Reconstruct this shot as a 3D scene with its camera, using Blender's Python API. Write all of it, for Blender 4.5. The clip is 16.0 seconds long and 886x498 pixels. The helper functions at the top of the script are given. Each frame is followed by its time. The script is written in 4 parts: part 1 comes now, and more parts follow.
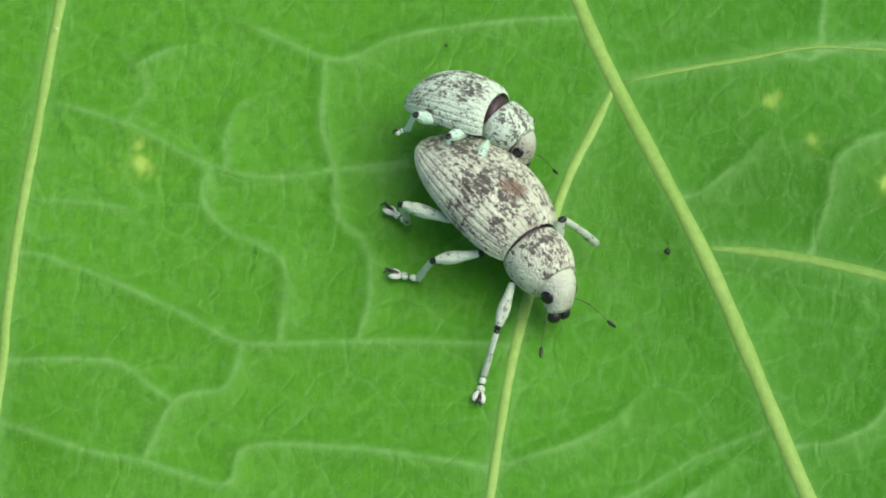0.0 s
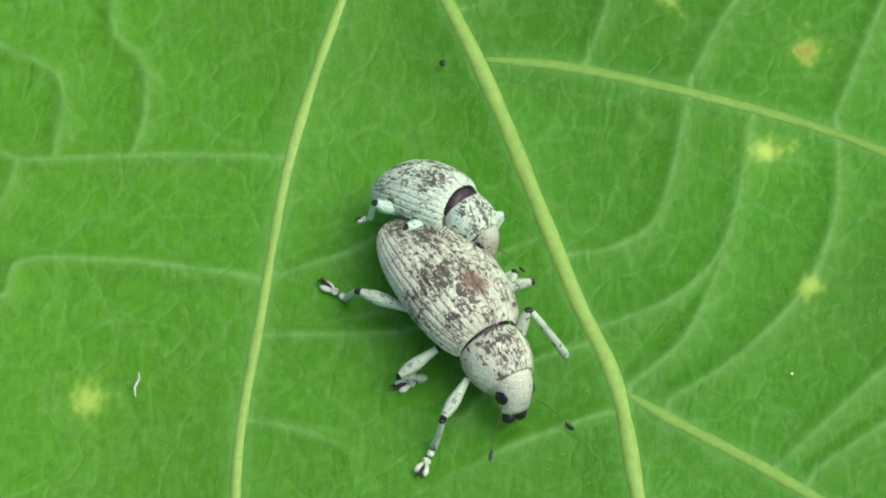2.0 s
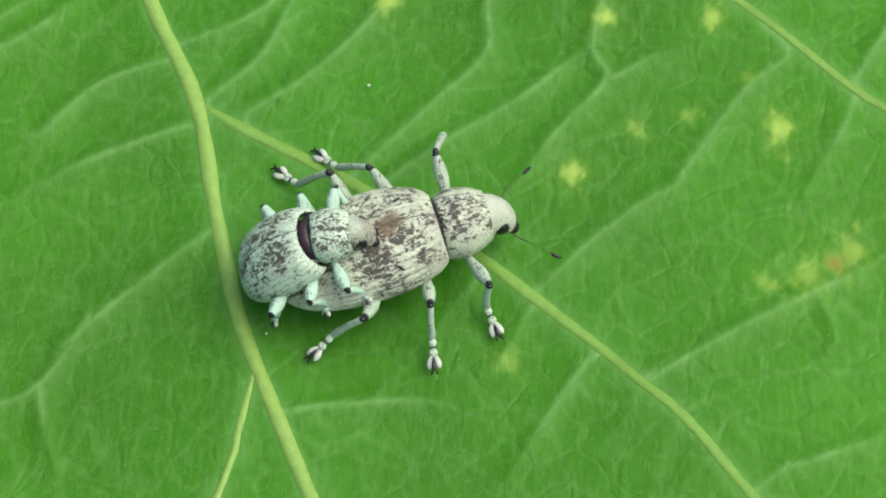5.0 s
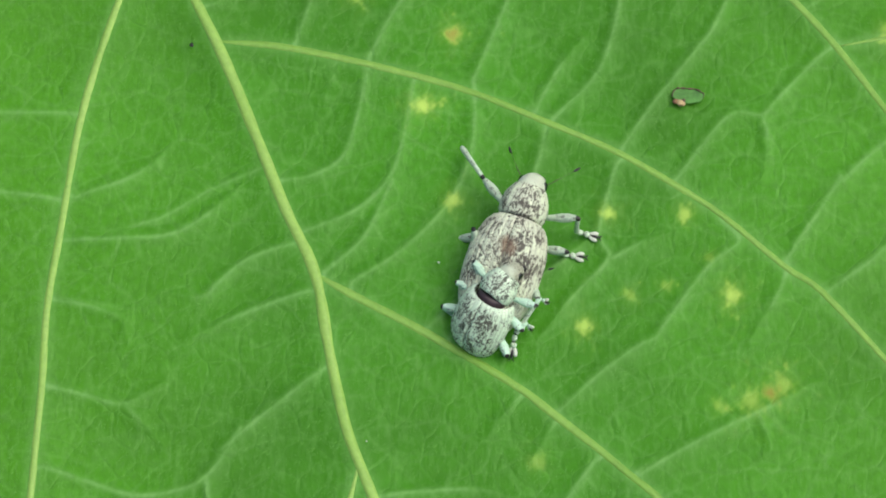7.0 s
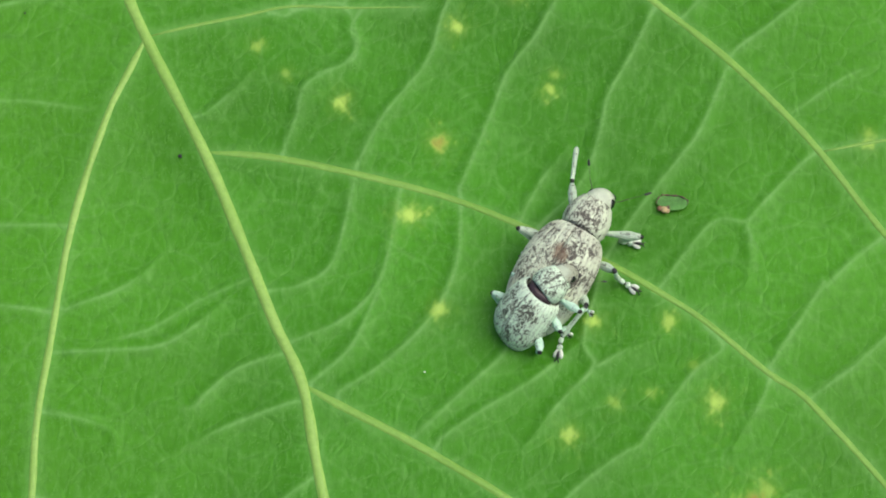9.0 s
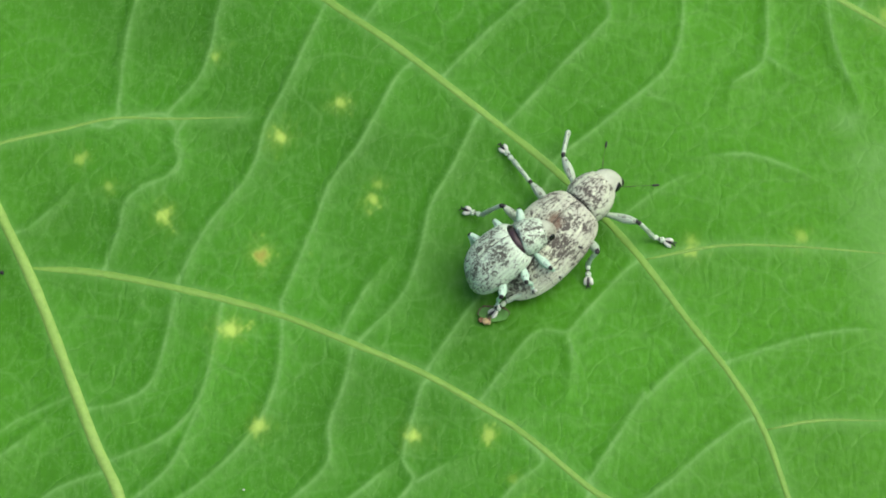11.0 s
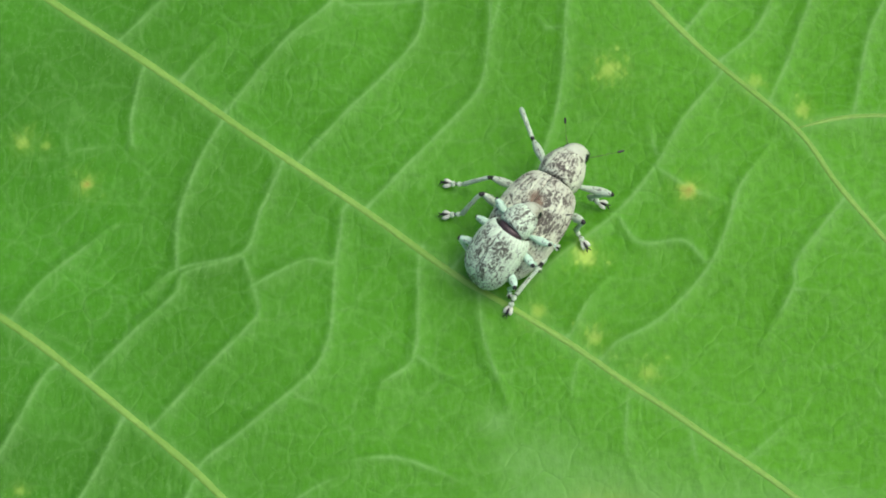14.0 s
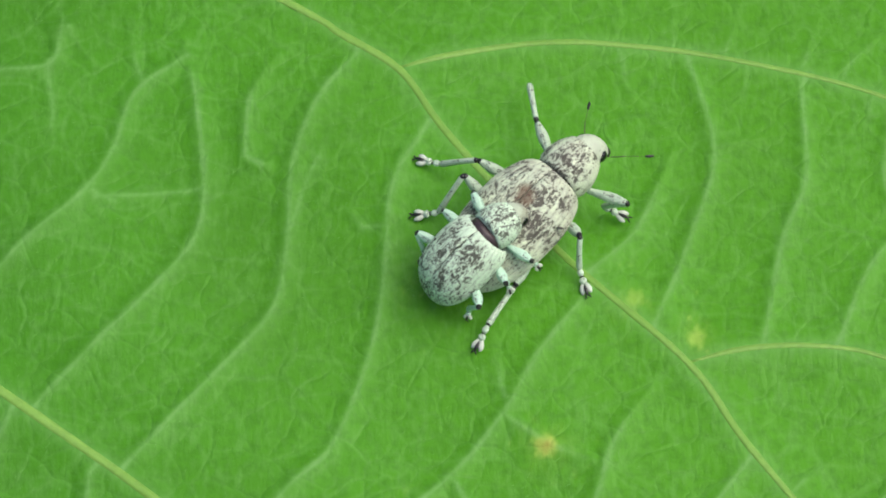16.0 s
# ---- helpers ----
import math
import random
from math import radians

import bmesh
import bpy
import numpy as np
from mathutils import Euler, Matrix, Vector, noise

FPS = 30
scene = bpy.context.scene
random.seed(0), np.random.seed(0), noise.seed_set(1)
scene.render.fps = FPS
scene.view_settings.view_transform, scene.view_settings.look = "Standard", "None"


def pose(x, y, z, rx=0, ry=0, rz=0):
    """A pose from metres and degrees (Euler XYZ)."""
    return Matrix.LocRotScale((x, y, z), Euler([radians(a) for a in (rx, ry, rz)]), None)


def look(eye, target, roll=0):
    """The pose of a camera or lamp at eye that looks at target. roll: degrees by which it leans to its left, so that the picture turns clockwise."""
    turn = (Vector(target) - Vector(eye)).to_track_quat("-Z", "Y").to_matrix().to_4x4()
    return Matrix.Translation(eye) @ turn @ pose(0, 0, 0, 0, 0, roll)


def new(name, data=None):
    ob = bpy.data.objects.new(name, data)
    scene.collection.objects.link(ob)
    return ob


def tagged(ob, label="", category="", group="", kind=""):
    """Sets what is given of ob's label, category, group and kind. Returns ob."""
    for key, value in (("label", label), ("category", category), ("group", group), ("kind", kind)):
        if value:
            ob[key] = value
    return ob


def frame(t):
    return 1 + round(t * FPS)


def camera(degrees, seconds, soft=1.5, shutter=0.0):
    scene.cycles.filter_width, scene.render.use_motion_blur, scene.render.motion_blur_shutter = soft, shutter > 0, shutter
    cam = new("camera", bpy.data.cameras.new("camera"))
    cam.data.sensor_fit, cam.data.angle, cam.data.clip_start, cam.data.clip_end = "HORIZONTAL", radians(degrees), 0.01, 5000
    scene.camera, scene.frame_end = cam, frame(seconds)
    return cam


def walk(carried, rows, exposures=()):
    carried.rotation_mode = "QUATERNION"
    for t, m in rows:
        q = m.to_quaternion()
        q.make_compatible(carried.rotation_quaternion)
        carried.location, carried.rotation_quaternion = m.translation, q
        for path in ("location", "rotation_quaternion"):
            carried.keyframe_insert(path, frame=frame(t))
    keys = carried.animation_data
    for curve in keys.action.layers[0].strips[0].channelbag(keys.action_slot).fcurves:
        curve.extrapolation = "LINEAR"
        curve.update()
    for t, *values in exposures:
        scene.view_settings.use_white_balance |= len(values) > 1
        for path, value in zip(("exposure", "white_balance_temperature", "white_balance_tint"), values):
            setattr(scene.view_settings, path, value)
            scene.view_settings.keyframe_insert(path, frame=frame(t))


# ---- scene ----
cam = camera(12, 16.0, soft=1.9, shutter=0.0)
walk(cam, [
    (0, pose(0.00441, -0.06579, 0.11570, 30.06, 1.69, 2.23)),
    (0.5, pose(0.00426, -0.06548, 0.11712, 29.83, 1.32, 1.79)),
    (1, pose(0.00554, -0.06701, 0.11560, 29.77, 1.29, 1.55)),
    (1.5, pose(0.00924, -0.06760, 0.11412, 29.32, 1.69, 1.51)),
    (2, pose(0.01077, -0.06807, 0.11449, 28.64, 1.69, 1.56)),
    (2.5, pose(0.01514, -0.07175, 0.11279, 28.97, 2.33, 1.57)),
    (3, pose(0.01975, -0.07694, 0.11053, 29.43, 2.78, 1.24)),
    (3.5, pose(0.02026, -0.07874, 0.10999, 29.03, 1.72, 0.53)),
    (4, pose(0.02010, -0.07773, 0.11072, 28.29, 0.91, -0.16)),
    (4.5, pose(0.02028, -0.07673, 0.11135, 28.16, 0.40, -0.38)),
    (5, pose(0.01932, -0.07498, 0.11167, 28.03, 0.43, -0.17)),
    (5.2, pose(0.01978, -0.07555, 0.11170, 28.69, 0.48, -0.00)),
    (7.3, pose(0.01750, -0.09659, 0.16170, 28.53, 0.31, 0.10)),
    (7.5, pose(0.01817, -0.09626, 0.16156, 28.75, 0.57, 0.12)),
    (8, pose(0.01850, -0.09556, 0.16182, 29.29, 0.89, 0.10)),
    (8.2, pose(0.01895, -0.09500, 0.16170, 29.07, 0.98, 0.16)),
    (10.3, pose(0.02656, -0.09102, 0.16243, 28.91, 2.22, -0.07)),
    (10.5, pose(0.02794, -0.09028, 0.16317, 28.71, 2.41, 0.03)),
    (11, pose(0.02984, -0.08756, 0.16432, 28.50, 1.91, -0.47)),
    (11.5, pose(0.03335, -0.08430, 0.16490, 28.50, 2.06, -0.48)),
    (12, pose(0.03654, -0.07974, 0.16626, 28.10, 2.17, -0.58)),
    (12.5, pose(0.03744, -0.07932, 0.16586, 28.67, 1.97, -0.77)),
    (13, pose(0.03912, -0.07858, 0.16577, 28.49, 1.24, -1.30)),
    (13.5, pose(0.03945, -0.07783, 0.16660, 29.15, 1.11, -1.42)),
    (14, pose(0.04184, -0.07748, 0.16733, 29.37, 1.01, -1.42)),
    (14.5, pose(0.04547, -0.07587, 0.16892, 29.48, 0.87, -1.44)),
    (15, pose(0.04596, -0.07162, 0.16534, 30.02, 0.50, -1.68)),
    (15.5, pose(0.04496, -0.05970, 0.14753, 30.00, 0.17, -1.85)),
    (16, pose(0.04655, -0.04870, 0.13005, 30.38, -0.04, -1.95)),
])

# ---- light: bright overcast sky, a broad soft sun from the right ----
world = bpy.data.worlds.new("sky")
scene.world = world
world.use_nodes = True
sky = world.node_tree.nodes.new("ShaderNodeTexSky")
sky.sky_type = "NISHITA"
sky.sun_disc = False
sky.sun_elevation, sky.sun_rotation = radians(59), radians(88)
sky.air_density, sky.dust_density = 1.0, 4.0
background = world.node_tree.nodes["Background"]
background.inputs["Strength"].default_value = 0.115
world.node_tree.links.new(sky.outputs["Color"], background.inputs["Color"])
sun = new("sun", bpy.data.lights.new("sun", "SUN"))
sun.data.energy, sun.data.angle, sun.data.color = 1.6, radians(58), (1.0, 0.96, 0.90)
sun.matrix_world = look((0.48, 0.02, 1.0), (0, 0, 0))
scene.view_settings.exposure = 0.45

MM = 0.001


# ---- materials ----
def shader(name):
    mat = bpy.data.materials.new(name)
    mat.use_nodes = True
    tree = mat.node_tree
    return mat, tree, tree.nodes, tree.links, tree.nodes["Principled BSDF"]


def texture(nodes, links, kind, scale, vector, **values):
    node = nodes.new(kind)
    node.inputs["Scale"].default_value = scale
    links.new(vector, node.inputs["Vector"])
    for key, value in values.items():
        if key in node.inputs:
            node.inputs[key].default_value = value
    return node


def ramp(nodes, links, value, *stops):
    node = nodes.new("ShaderNodeValToRGB")
    node.color_ramp.elements.remove(node.color_ramp.elements[1])
    for i, (place, colour) in enumerate(stops):
        stop = node.color_ramp.elements[0] if i == 0 else node.color_ramp.elements.new(place)
        stop.position = place
        stop.color = (*colour, 1) if isinstance(colour, tuple) else (colour, colour, colour, 1)
    links.new(value, node.inputs["Fac"])
    return node.outputs["Color"]


def blend(nodes, links, factor, a, b, how="MIX"):
    node = nodes.new("ShaderNodeMix")
    node.data_type, node.blend_type = "RGBA", how
    for socket, value in ((node.inputs[0], factor), (node.inputs[6], a), (node.inputs[7], b)):
        if isinstance(value, (int, float)):
            socket.default_value = value
        elif isinstance(value, tuple):
            socket.default_value = (*value, 1)
        else:
            links.new(value, socket)
    return node.outputs[2]


def maths(nodes, links, how, a, b=0.0):
    node = nodes.new("ShaderNodeMath")
    node.operation = how
    for socket, value in zip(node.inputs, (a, b)):
        if isinstance(value, (int, float)):
            socket.default_value = value
        else:
            links.new(value, socket)
    return node.outputs[0]


def bump(nodes, links, height, depth, strength=1.0):
    node = nodes.new("ShaderNodeBump")
    node.inputs["Distance"].default_value, node.inputs["Strength"].default_value = depth, strength
    links.new(height, node.inputs["Height"])
    return node


def leaf_material(name, blade, pale, lesion):
    mat, tree, nodes, links, bsdf = shader(name)
    space = nodes.new("ShaderNodeTexCoord").outputs["Object"]
    broad = texture(nodes, links, "ShaderNodeTexNoise", 90, space, Detail=4.0)
    fine = texture(nodes, links, "ShaderNodeTexNoise", 2200, space, Detail=5.0, Roughness=0.7)
    # short pale hairs, drawn out along one way
    turn = nodes.new("ShaderNodeMapping")
    turn.inputs["Rotation"].default_value = (0, 0, radians(20))
    turn.inputs["Scale"].default_value = (3.0, 1.0, 1.0)
    links.new(space, turn.inputs["Vector"])
    hair = texture(nodes, links, "ShaderNodeTexNoise", 1500, turn.outputs["Vector"], Detail=3.0, Roughness=0.6)
    # two nets of veinlets, wide and fine
    wobble = nodes.new("ShaderNodeMixRGB")
    wobble.blend_type, wobble.inputs["Fac"].default_value = "LINEAR_LIGHT", 0.0006
    links.new(space, wobble.inputs["Color1"])
    links.new(texture(nodes, links, "ShaderNodeTexNoise", 500, space).outputs["Color"], wobble.inputs["Color2"])

    def net(scale, thin):
        node = nodes.new("ShaderNodeTexVoronoi")
        node.feature = "DISTANCE_TO_EDGE"
        node.inputs["Scale"].default_value = scale
        links.new(wobble.outputs["Color"], node.inputs["Vector"])
        return ramp(nodes, links, node.outputs["Distance"], (0.0, 1.0), (thin * 0.5, 0.5), (thin, 0.0))

    netline, wide_net = net(760, 0.10), net(330, 0.045)
    vein = nodes.new("ShaderNodeAttribute")
    vein.attribute_name = "vein"
    spot = nodes.new("ShaderNodeAttribute")
    spot.attribute_name = "lesion"
    scorch = nodes.new("ShaderNodeAttribute")
    scorch.attribute_name = "scorch"
    paled = nodes.new("ShaderNodeAttribute")
    paled.attribute_name = "paling"
    dark = tuple(c * 0.72 for c in blade)
    light = tuple(min(1, c * 1.22) for c in blade)
    colour = ramp(nodes, links, broad.outputs["Fac"], (0.3, dark), (0.5, blade), (0.72, light))
    colour = blend(nodes, links, paled.outputs["Fac"], colour, (0.105, 0.37, 0.014))
    colour = blend(nodes, links, maths(nodes, links, "MULTIPLY", netline, maths(nodes, links, "MULTIPLY", broad.outputs["Fac"], 0.17)), colour, pale)
    colour = blend(nodes, links, maths(nodes, links, "MULTIPLY", wide_net, maths(nodes, links, "MULTIPLY", broad.outputs["Fac"], 0.26)), colour, pale)
    colour = blend(nodes, links, ramp(nodes, links, hair.outputs["Fac"], (0.47, 0.0), (0.72, 0.19)), colour, pale)
    colour = blend(nodes, links, ramp(nodes, links, fine.outputs["Fac"], (0.3, 0.45), (0.55, 0.0)), colour, dark)
    colour = blend(nodes, links, maths(nodes, links, "MULTIPLY", vein.outputs["Fac"], 0.8), colour, pale)
    colour = blend(nodes, links, spot.outputs["Fac"], colour, lesion)
    colour = blend(nodes, links, scorch.outputs["Fac"], colour, (0.36, 0.21, 0.04))
    links.new(colour, bsdf.inputs["Base Color"])
    bsdf.inputs["Roughness"].default_value = 0.5
    bsdf.inputs["Specular IOR Level"].default_value = 0.22
    relief = maths(nodes, links, "ADD", maths(nodes, links, "MULTIPLY", fine.outputs["Fac"], 0.6), maths(nodes, links, "MULTIPLY", hair.outputs["Fac"], 0.8))
    relief = maths(nodes, links, "SUBTRACT", relief, maths(nodes, links, "MULTIPLY", netline, 0.35))
    links.new(bump(nodes, links, relief, 0.00006, 0.85).outputs["Normal"], bsdf.inputs["Normal"])
    # light that comes through the blade
    through_blade = nodes.new("ShaderNodeBsdfTranslucent")
    links.new(colour, through_blade.inputs["Color"])
    mixed = nodes.new("ShaderNodeMixShader")
    mixed.inputs["Fac"].default_value = 0.22
    links.new(bsdf.outputs["BSDF"], mixed.inputs[1])
    links.new(through_blade.outputs["BSDF"], mixed.inputs[2])
    links.new(mixed.outputs["Shader"], nodes["Material Output"].inputs["Surface"])
    return mat


def rib_material(name, colour_a, colour_b):
    mat, tree, nodes, links, bsdf = shader(name)
    space = nodes.new("ShaderNodeTexCoord").outputs["Object"]
    noise_a = texture(nodes, links, "ShaderNodeTexNoise", 260, space, Detail=4.0)
    noise_b = texture(nodes, links, "ShaderNodeTexNoise", 3000, space, Detail=4.0, Roughness=0.7)
    colour = ramp(nodes, links, noise_a.outputs["Fac"], (0.3, colour_a), (0.7, colour_b))
    colour = blend(nodes, links, ramp(nodes, links, noise_b.outputs["Fac"], (0.35, 0.3), (0.6, 0.0)), colour, tuple(c * 0.6 for c in colour_a))
    links.new(colour, bsdf.inputs["Base Color"])
    bsdf.inputs["Roughness"].default_value = 0.5
    links.new(bump(nodes, links, noise_b.outputs["Fac"], 0.00005, 0.7).outputs["Normal"], bsdf.inputs["Normal"])
    return mat


def scale_material(name, pale, tint, dark, cover, mark=None, base=0.0):
    """Pale powdery scales; on the disc, clustered dark ones and bare brown skin between."""
    mat, tree, nodes, links, bsdf = shader(name)
    space = nodes.new("ShaderNodeTexCoord").outputs["Object"]
    disc = nodes.new("ShaderNodeAttribute")
    disc.attribute_name = "disc"
    patch = texture(nodes, links, "ShaderNodeTexNoise", 950, space, Detail=4.0, Roughness=0.6)
    drawn = nodes.new("ShaderNodeMapping")
    drawn.inputs["Scale"].default_value = (0.55, 1.0, 0.8)
    links.new(space, drawn.inputs["Vector"])
    fleck = texture(nodes, links, "ShaderNodeTexNoise", 7800, drawn.outputs["Vector"], Detail=2.0, Roughness=0.6, Distortion=1.2)
    grain = texture(nodes, links, "ShaderNodeTexVoronoi", 14000, space)
    colour = ramp(nodes, links, patch.outputs["Fac"], (0.36, pale), (0.60, tint))
    # where the dark scales gather
    many = maths(nodes, links, "ADD", maths(nodes, links, "MULTIPLY", maths(nodes, links, "SUBTRACT", patch.outputs["Fac"], 0.5), 0.68), base)
    many = maths(nodes, links, "ADD", many, maths(nodes, links, "MULTIPLY", disc.outputs["Fac"], cover))
    gathered = maths(nodes, links, "MULTIPLY", ramp(nodes, links, many, (0.02, 0.0), (0.30, 1.0)), disc.outputs["Fac"])
    colour = blend(nodes, links, maths(nodes, links, "MULTIPLY", gathered, 0.20), colour, (0.20, 0.185, 0.14))
    flecks = maths(nodes, links, "ADD", fleck.outputs["Fac"], many)
    dots = ramp(nodes, links, flecks, (0.57, 0.0), (0.66, 0.88))
    colour = blend(nodes, links, dots, colour, dark)
    # raised pale ridges left between
    bright = ramp(nodes, links, fleck.outputs["Fac"], (0.30, 0.55), (0.42, 0.0))
    colour = blend(nodes, links, maths(nodes, links, "MULTIPLY", bright, disc.outputs["Fac"]), colour, tuple(min(1, c * 1.12) for c in pale))
    # tufts of dense white scales over the rest
    tuft = texture(nodes, links, "ShaderNodeTexNoise", 3600, drawn.outputs["Vector"], Detail=3.0, Roughness=0.65, Distortion=0.8)
    tufts = ramp(nodes, links, tuft.outputs["Fac"], (0.56, 0.0), (0.63, 0.8))
    colour = blend(nodes, links, maths(nodes, links, "MULTIPLY", tufts, disc.outputs["Fac"]), colour, tuple(min(1, c * 1.15) for c in pale))
    pits = nodes.new("ShaderNodeAttribute")
    pits.attribute_name = "pit"
    colour = blend(nodes, links, maths(nodes, links, "MULTIPLY", pits.outputs["Fac"], 0.42), colour, tuple(c * 2 for c in dark))
    if mark:
        away = nodes.new("ShaderNodeVectorMath")
        away.operation = "DISTANCE"
        links.new(space, away.inputs[0])
        away.inputs[1].default_value = mark
        worn = maths(nodes, links, "ADD", away.outputs["Value"], maths(nodes, links, "MULTIPLY", patch.outputs["Fac"], 0.0012))
        node = nodes.new("ShaderNodeMapRange")
        node.inputs["From Min"].default_value, node.inputs["From Max"].default_value = 0.00112, 0.0008
        links.new(worn, node.inputs["Value"])
        colour = blend(nodes, links, maths(nodes, links, "MULTIPLY", node.outputs["Result"], 0.8), colour, (0.13, 0.065, 0.035))
    links.new(colour, bsdf.inputs["Base Color"])
    bsdf.inputs["Roughness"].default_value = 0.55
    bsdf.inputs["Specular IOR Level"].default_value = 0.3
    relief = maths(nodes, links, "ADD", grain.outputs["Distance"], maths(nodes, links, "MULTIPLY", fleck.outputs["Fac"], -2.0))
    links.new(bump(nodes, links, relief, 0.00005, 0.6).outputs["Normal"], bsdf.inputs["Normal"])
    return mat


def plain_material(name, colour, roughness, spread=0.3, scale=4000):
    mat, tree, nodes, links, bsdf = shader(name)
    space = nodes.new("ShaderNodeTexCoord").outputs["Object"]
    grain = texture(nodes, links, "ShaderNodeTexNoise", scale, space, Detail=4.0, Roughness=0.65)
    links.new(ramp(nodes, links, grain.outputs["Fac"], (0.3, tuple(c * (1 - spread) for c in colour)), (0.7, tuple(min(1, c * (1 + spread)) for c in colour))), bsdf.inputs["Base Color"])
    bsdf.inputs["Roughness"].default_value = roughness
    links.new(bump(nodes, links, grain.outputs["Fac"], 0.00003, 0.6).outputs["Normal"], bsdf.inputs["Normal"])
    return mat


LEAF = leaf_material("leaf blade", (0.059, 0.258, 0.010), (0.22, 0.475, 0.13), (0.47, 0.70, 0.12))
# shade beneath the eaten leaf is put into this green
LEAF_BELOW = leaf_material("shaded leaf blade", (0.052, 0.20, 0.022), (0.09, 0.27, 0.045), (0.20, 0.38, 0.14))
RIB = rib_material("yellow green rib", (0.21, 0.40, 0.055), (0.28, 0.47, 0.09))
RIB_SIDE = rib_material("side rib", (0.15, 0.33, 0.033), (0.205, 0.40, 0.057))
RIB_LOWER = rib_material("dull rib", (0.16, 0.27, 0.05), (0.21, 0.30, 0.07))
SCORCH = rib_material("browned leaf edge", (0.40, 0.34, 0.09), (0.36, 0.20, 0.05))
SCALES = scale_material("grey white scales", (0.61, 0.69, 0.49), (0.45, 0.47, 0.355), (0.046, 0.039, 0.030), 0.11, (-0.0014, -0.0001, 0.0027))
SCALES_PLAIN = scale_material("bare grey white scales", (0.57, 0.65, 0.48), (0.46, 0.49, 0.375), (0.10, 0.09, 0.08), 0.0, None, -0.04)
SCALES_GREEN = scale_material("mint white scales", (0.65, 0.82, 0.60), (0.52, 0.64, 0.47), (0.046, 0.040, 0.030), 0.11)
SCALES_MINT = scale_material("bare mint scales", (0.50, 0.58, 0.43), (0.34, 0.36, 0.26), (0.10, 0.08, 0.06), 0.0, None, -0.04)
LIMB = scale_material("pale limb scales", (0.54, 0.69, 0.50), (0.44, 0.55, 0.40), (0.06, 0.05, 0.045), 0.0, None, -0.06)
LIMB_MINT = scale_material("pale mint limb scales", (0.52, 0.76, 0.57), (0.46, 0.67, 0.50), (0.07, 0.06, 0.05), 0.0, None, -0.07)
FEELER = plain_material("dark brown horn", (0.05, 0.036, 0.024), 0.45)
BLACK = plain_material("black horn", (0.012, 0.011, 0.011), 0.35)
EYE = plain_material("black eye", (0.008, 0.008, 0.009), 0.12, 0.2)
COLLAR = plain_material("dark purple brown skin", (0.045, 0.028, 0.03), 0.45)
PAD = plain_material("pale sole hairs", (0.56, 0.61, 0.50), 0.6, 0.15)
FLAKE = plain_material("dried greyish film", (0.075, 0.22, 0.04), 0.8, 0.4, 1500)
CRUMB_PALE = plain_material("pale brown crumb", (0.36, 0.28, 0.13), 0.7)
CRUMB_RED = plain_material("reddish brown crumb", (0.18, 0.10, 0.045), 0.7)
HAIR = plain_material("pale leaf hair", (0.105, 0.32, 0.035), 0.6, 0.2)
BARK = plain_material("brown rim", (0.09, 0.055, 0.03), 0.6)
SOIL = plain_material("dark soil", (0.06, 0.045, 0.03), 0.9, 0.5, 40)


# ---- mesh helpers ----
def thing(name, label, category, kind=""):
    return tagged(new(name), label, category, "", kind)


def part(name, bm, materials, parent, label="", smooth=True):
    """Links a bmesh, given in millimetres, as one mesh under its thing."""
    mesh = bpy.data.meshes.new(name)
    for v in bm.verts:
        v.co *= MM
    bmesh.ops.recalc_face_normals(bm, faces=bm.faces)
    for f in bm.faces:
        f.smooth = smooth
    bm.to_mesh(mesh)
    bm.free()
    for m in materials if isinstance(materials, (list, tuple)) else [materials]:
        mesh.materials.append(m)
    ob = new(name, mesh)
    ob.parent = parent
    return tagged(ob, label) if label else ob


def skin(bm, rings, slots=None, closed=True, caps=True):
    """Faces between rings of points; slots gives a material slot for each gap between rings."""
    rows = [[bm.verts.new(p) for p in ring] for ring in rings]
    n = len(rows[0])
    for i, (a, b) in enumerate(zip(rows, rows[1:])):
        for j in range(n if closed else n - 1):
            f = bm.faces.new((a[j], a[(j + 1) % n], b[(j + 1) % n], b[j]))
            if slots:
                f.material_index = slots[i]
    if caps and closed:
        for row, slot in ((rows[0], slots[0] if slots else 0), (rows[-1], slots[-1] if slots else 0)):
            f = bm.faces.new(row)
            f.material_index = slot
    return rows


def oval(x, y, z, half_width, half_height, n, tilt=0.0, power=1.0):
    """A ring across the x axis; tilt leans its top forward."""
    out = []
    for k in range(n):
        a = 2 * math.pi * k / n
        s, c = math.sin(a), math.cos(a)
        s = math.copysign(abs(s) ** power, s)
        c = math.copysign(abs(c) ** power, c)
        out.append((x + tilt * half_height * c, y + half_width * s, z + half_height * c))
    return out


def smooth_line(points, step):
    """Points along a Catmull-Rom curve through the given ones."""
    p = [np.array(q, float) for q in points]
    p = [2 * p[0] - p[1]] + p + [2 * p[-1] - p[-2]]
    out = []
    for a, b, c, d in zip(p, p[1:], p[2:], p[3:]):
        n = max(2, int(np.linalg.norm(c - b) / step))
        for i in range(n):
            t = i / n
            out.append(0.5 * (2 * b + (c - a) * t + (2 * a - 5 * b + 4 * c - d) * t * t + (3 * b - a - 3 * c + d) * t ** 3))
    return np.array(out + [p[-2]])


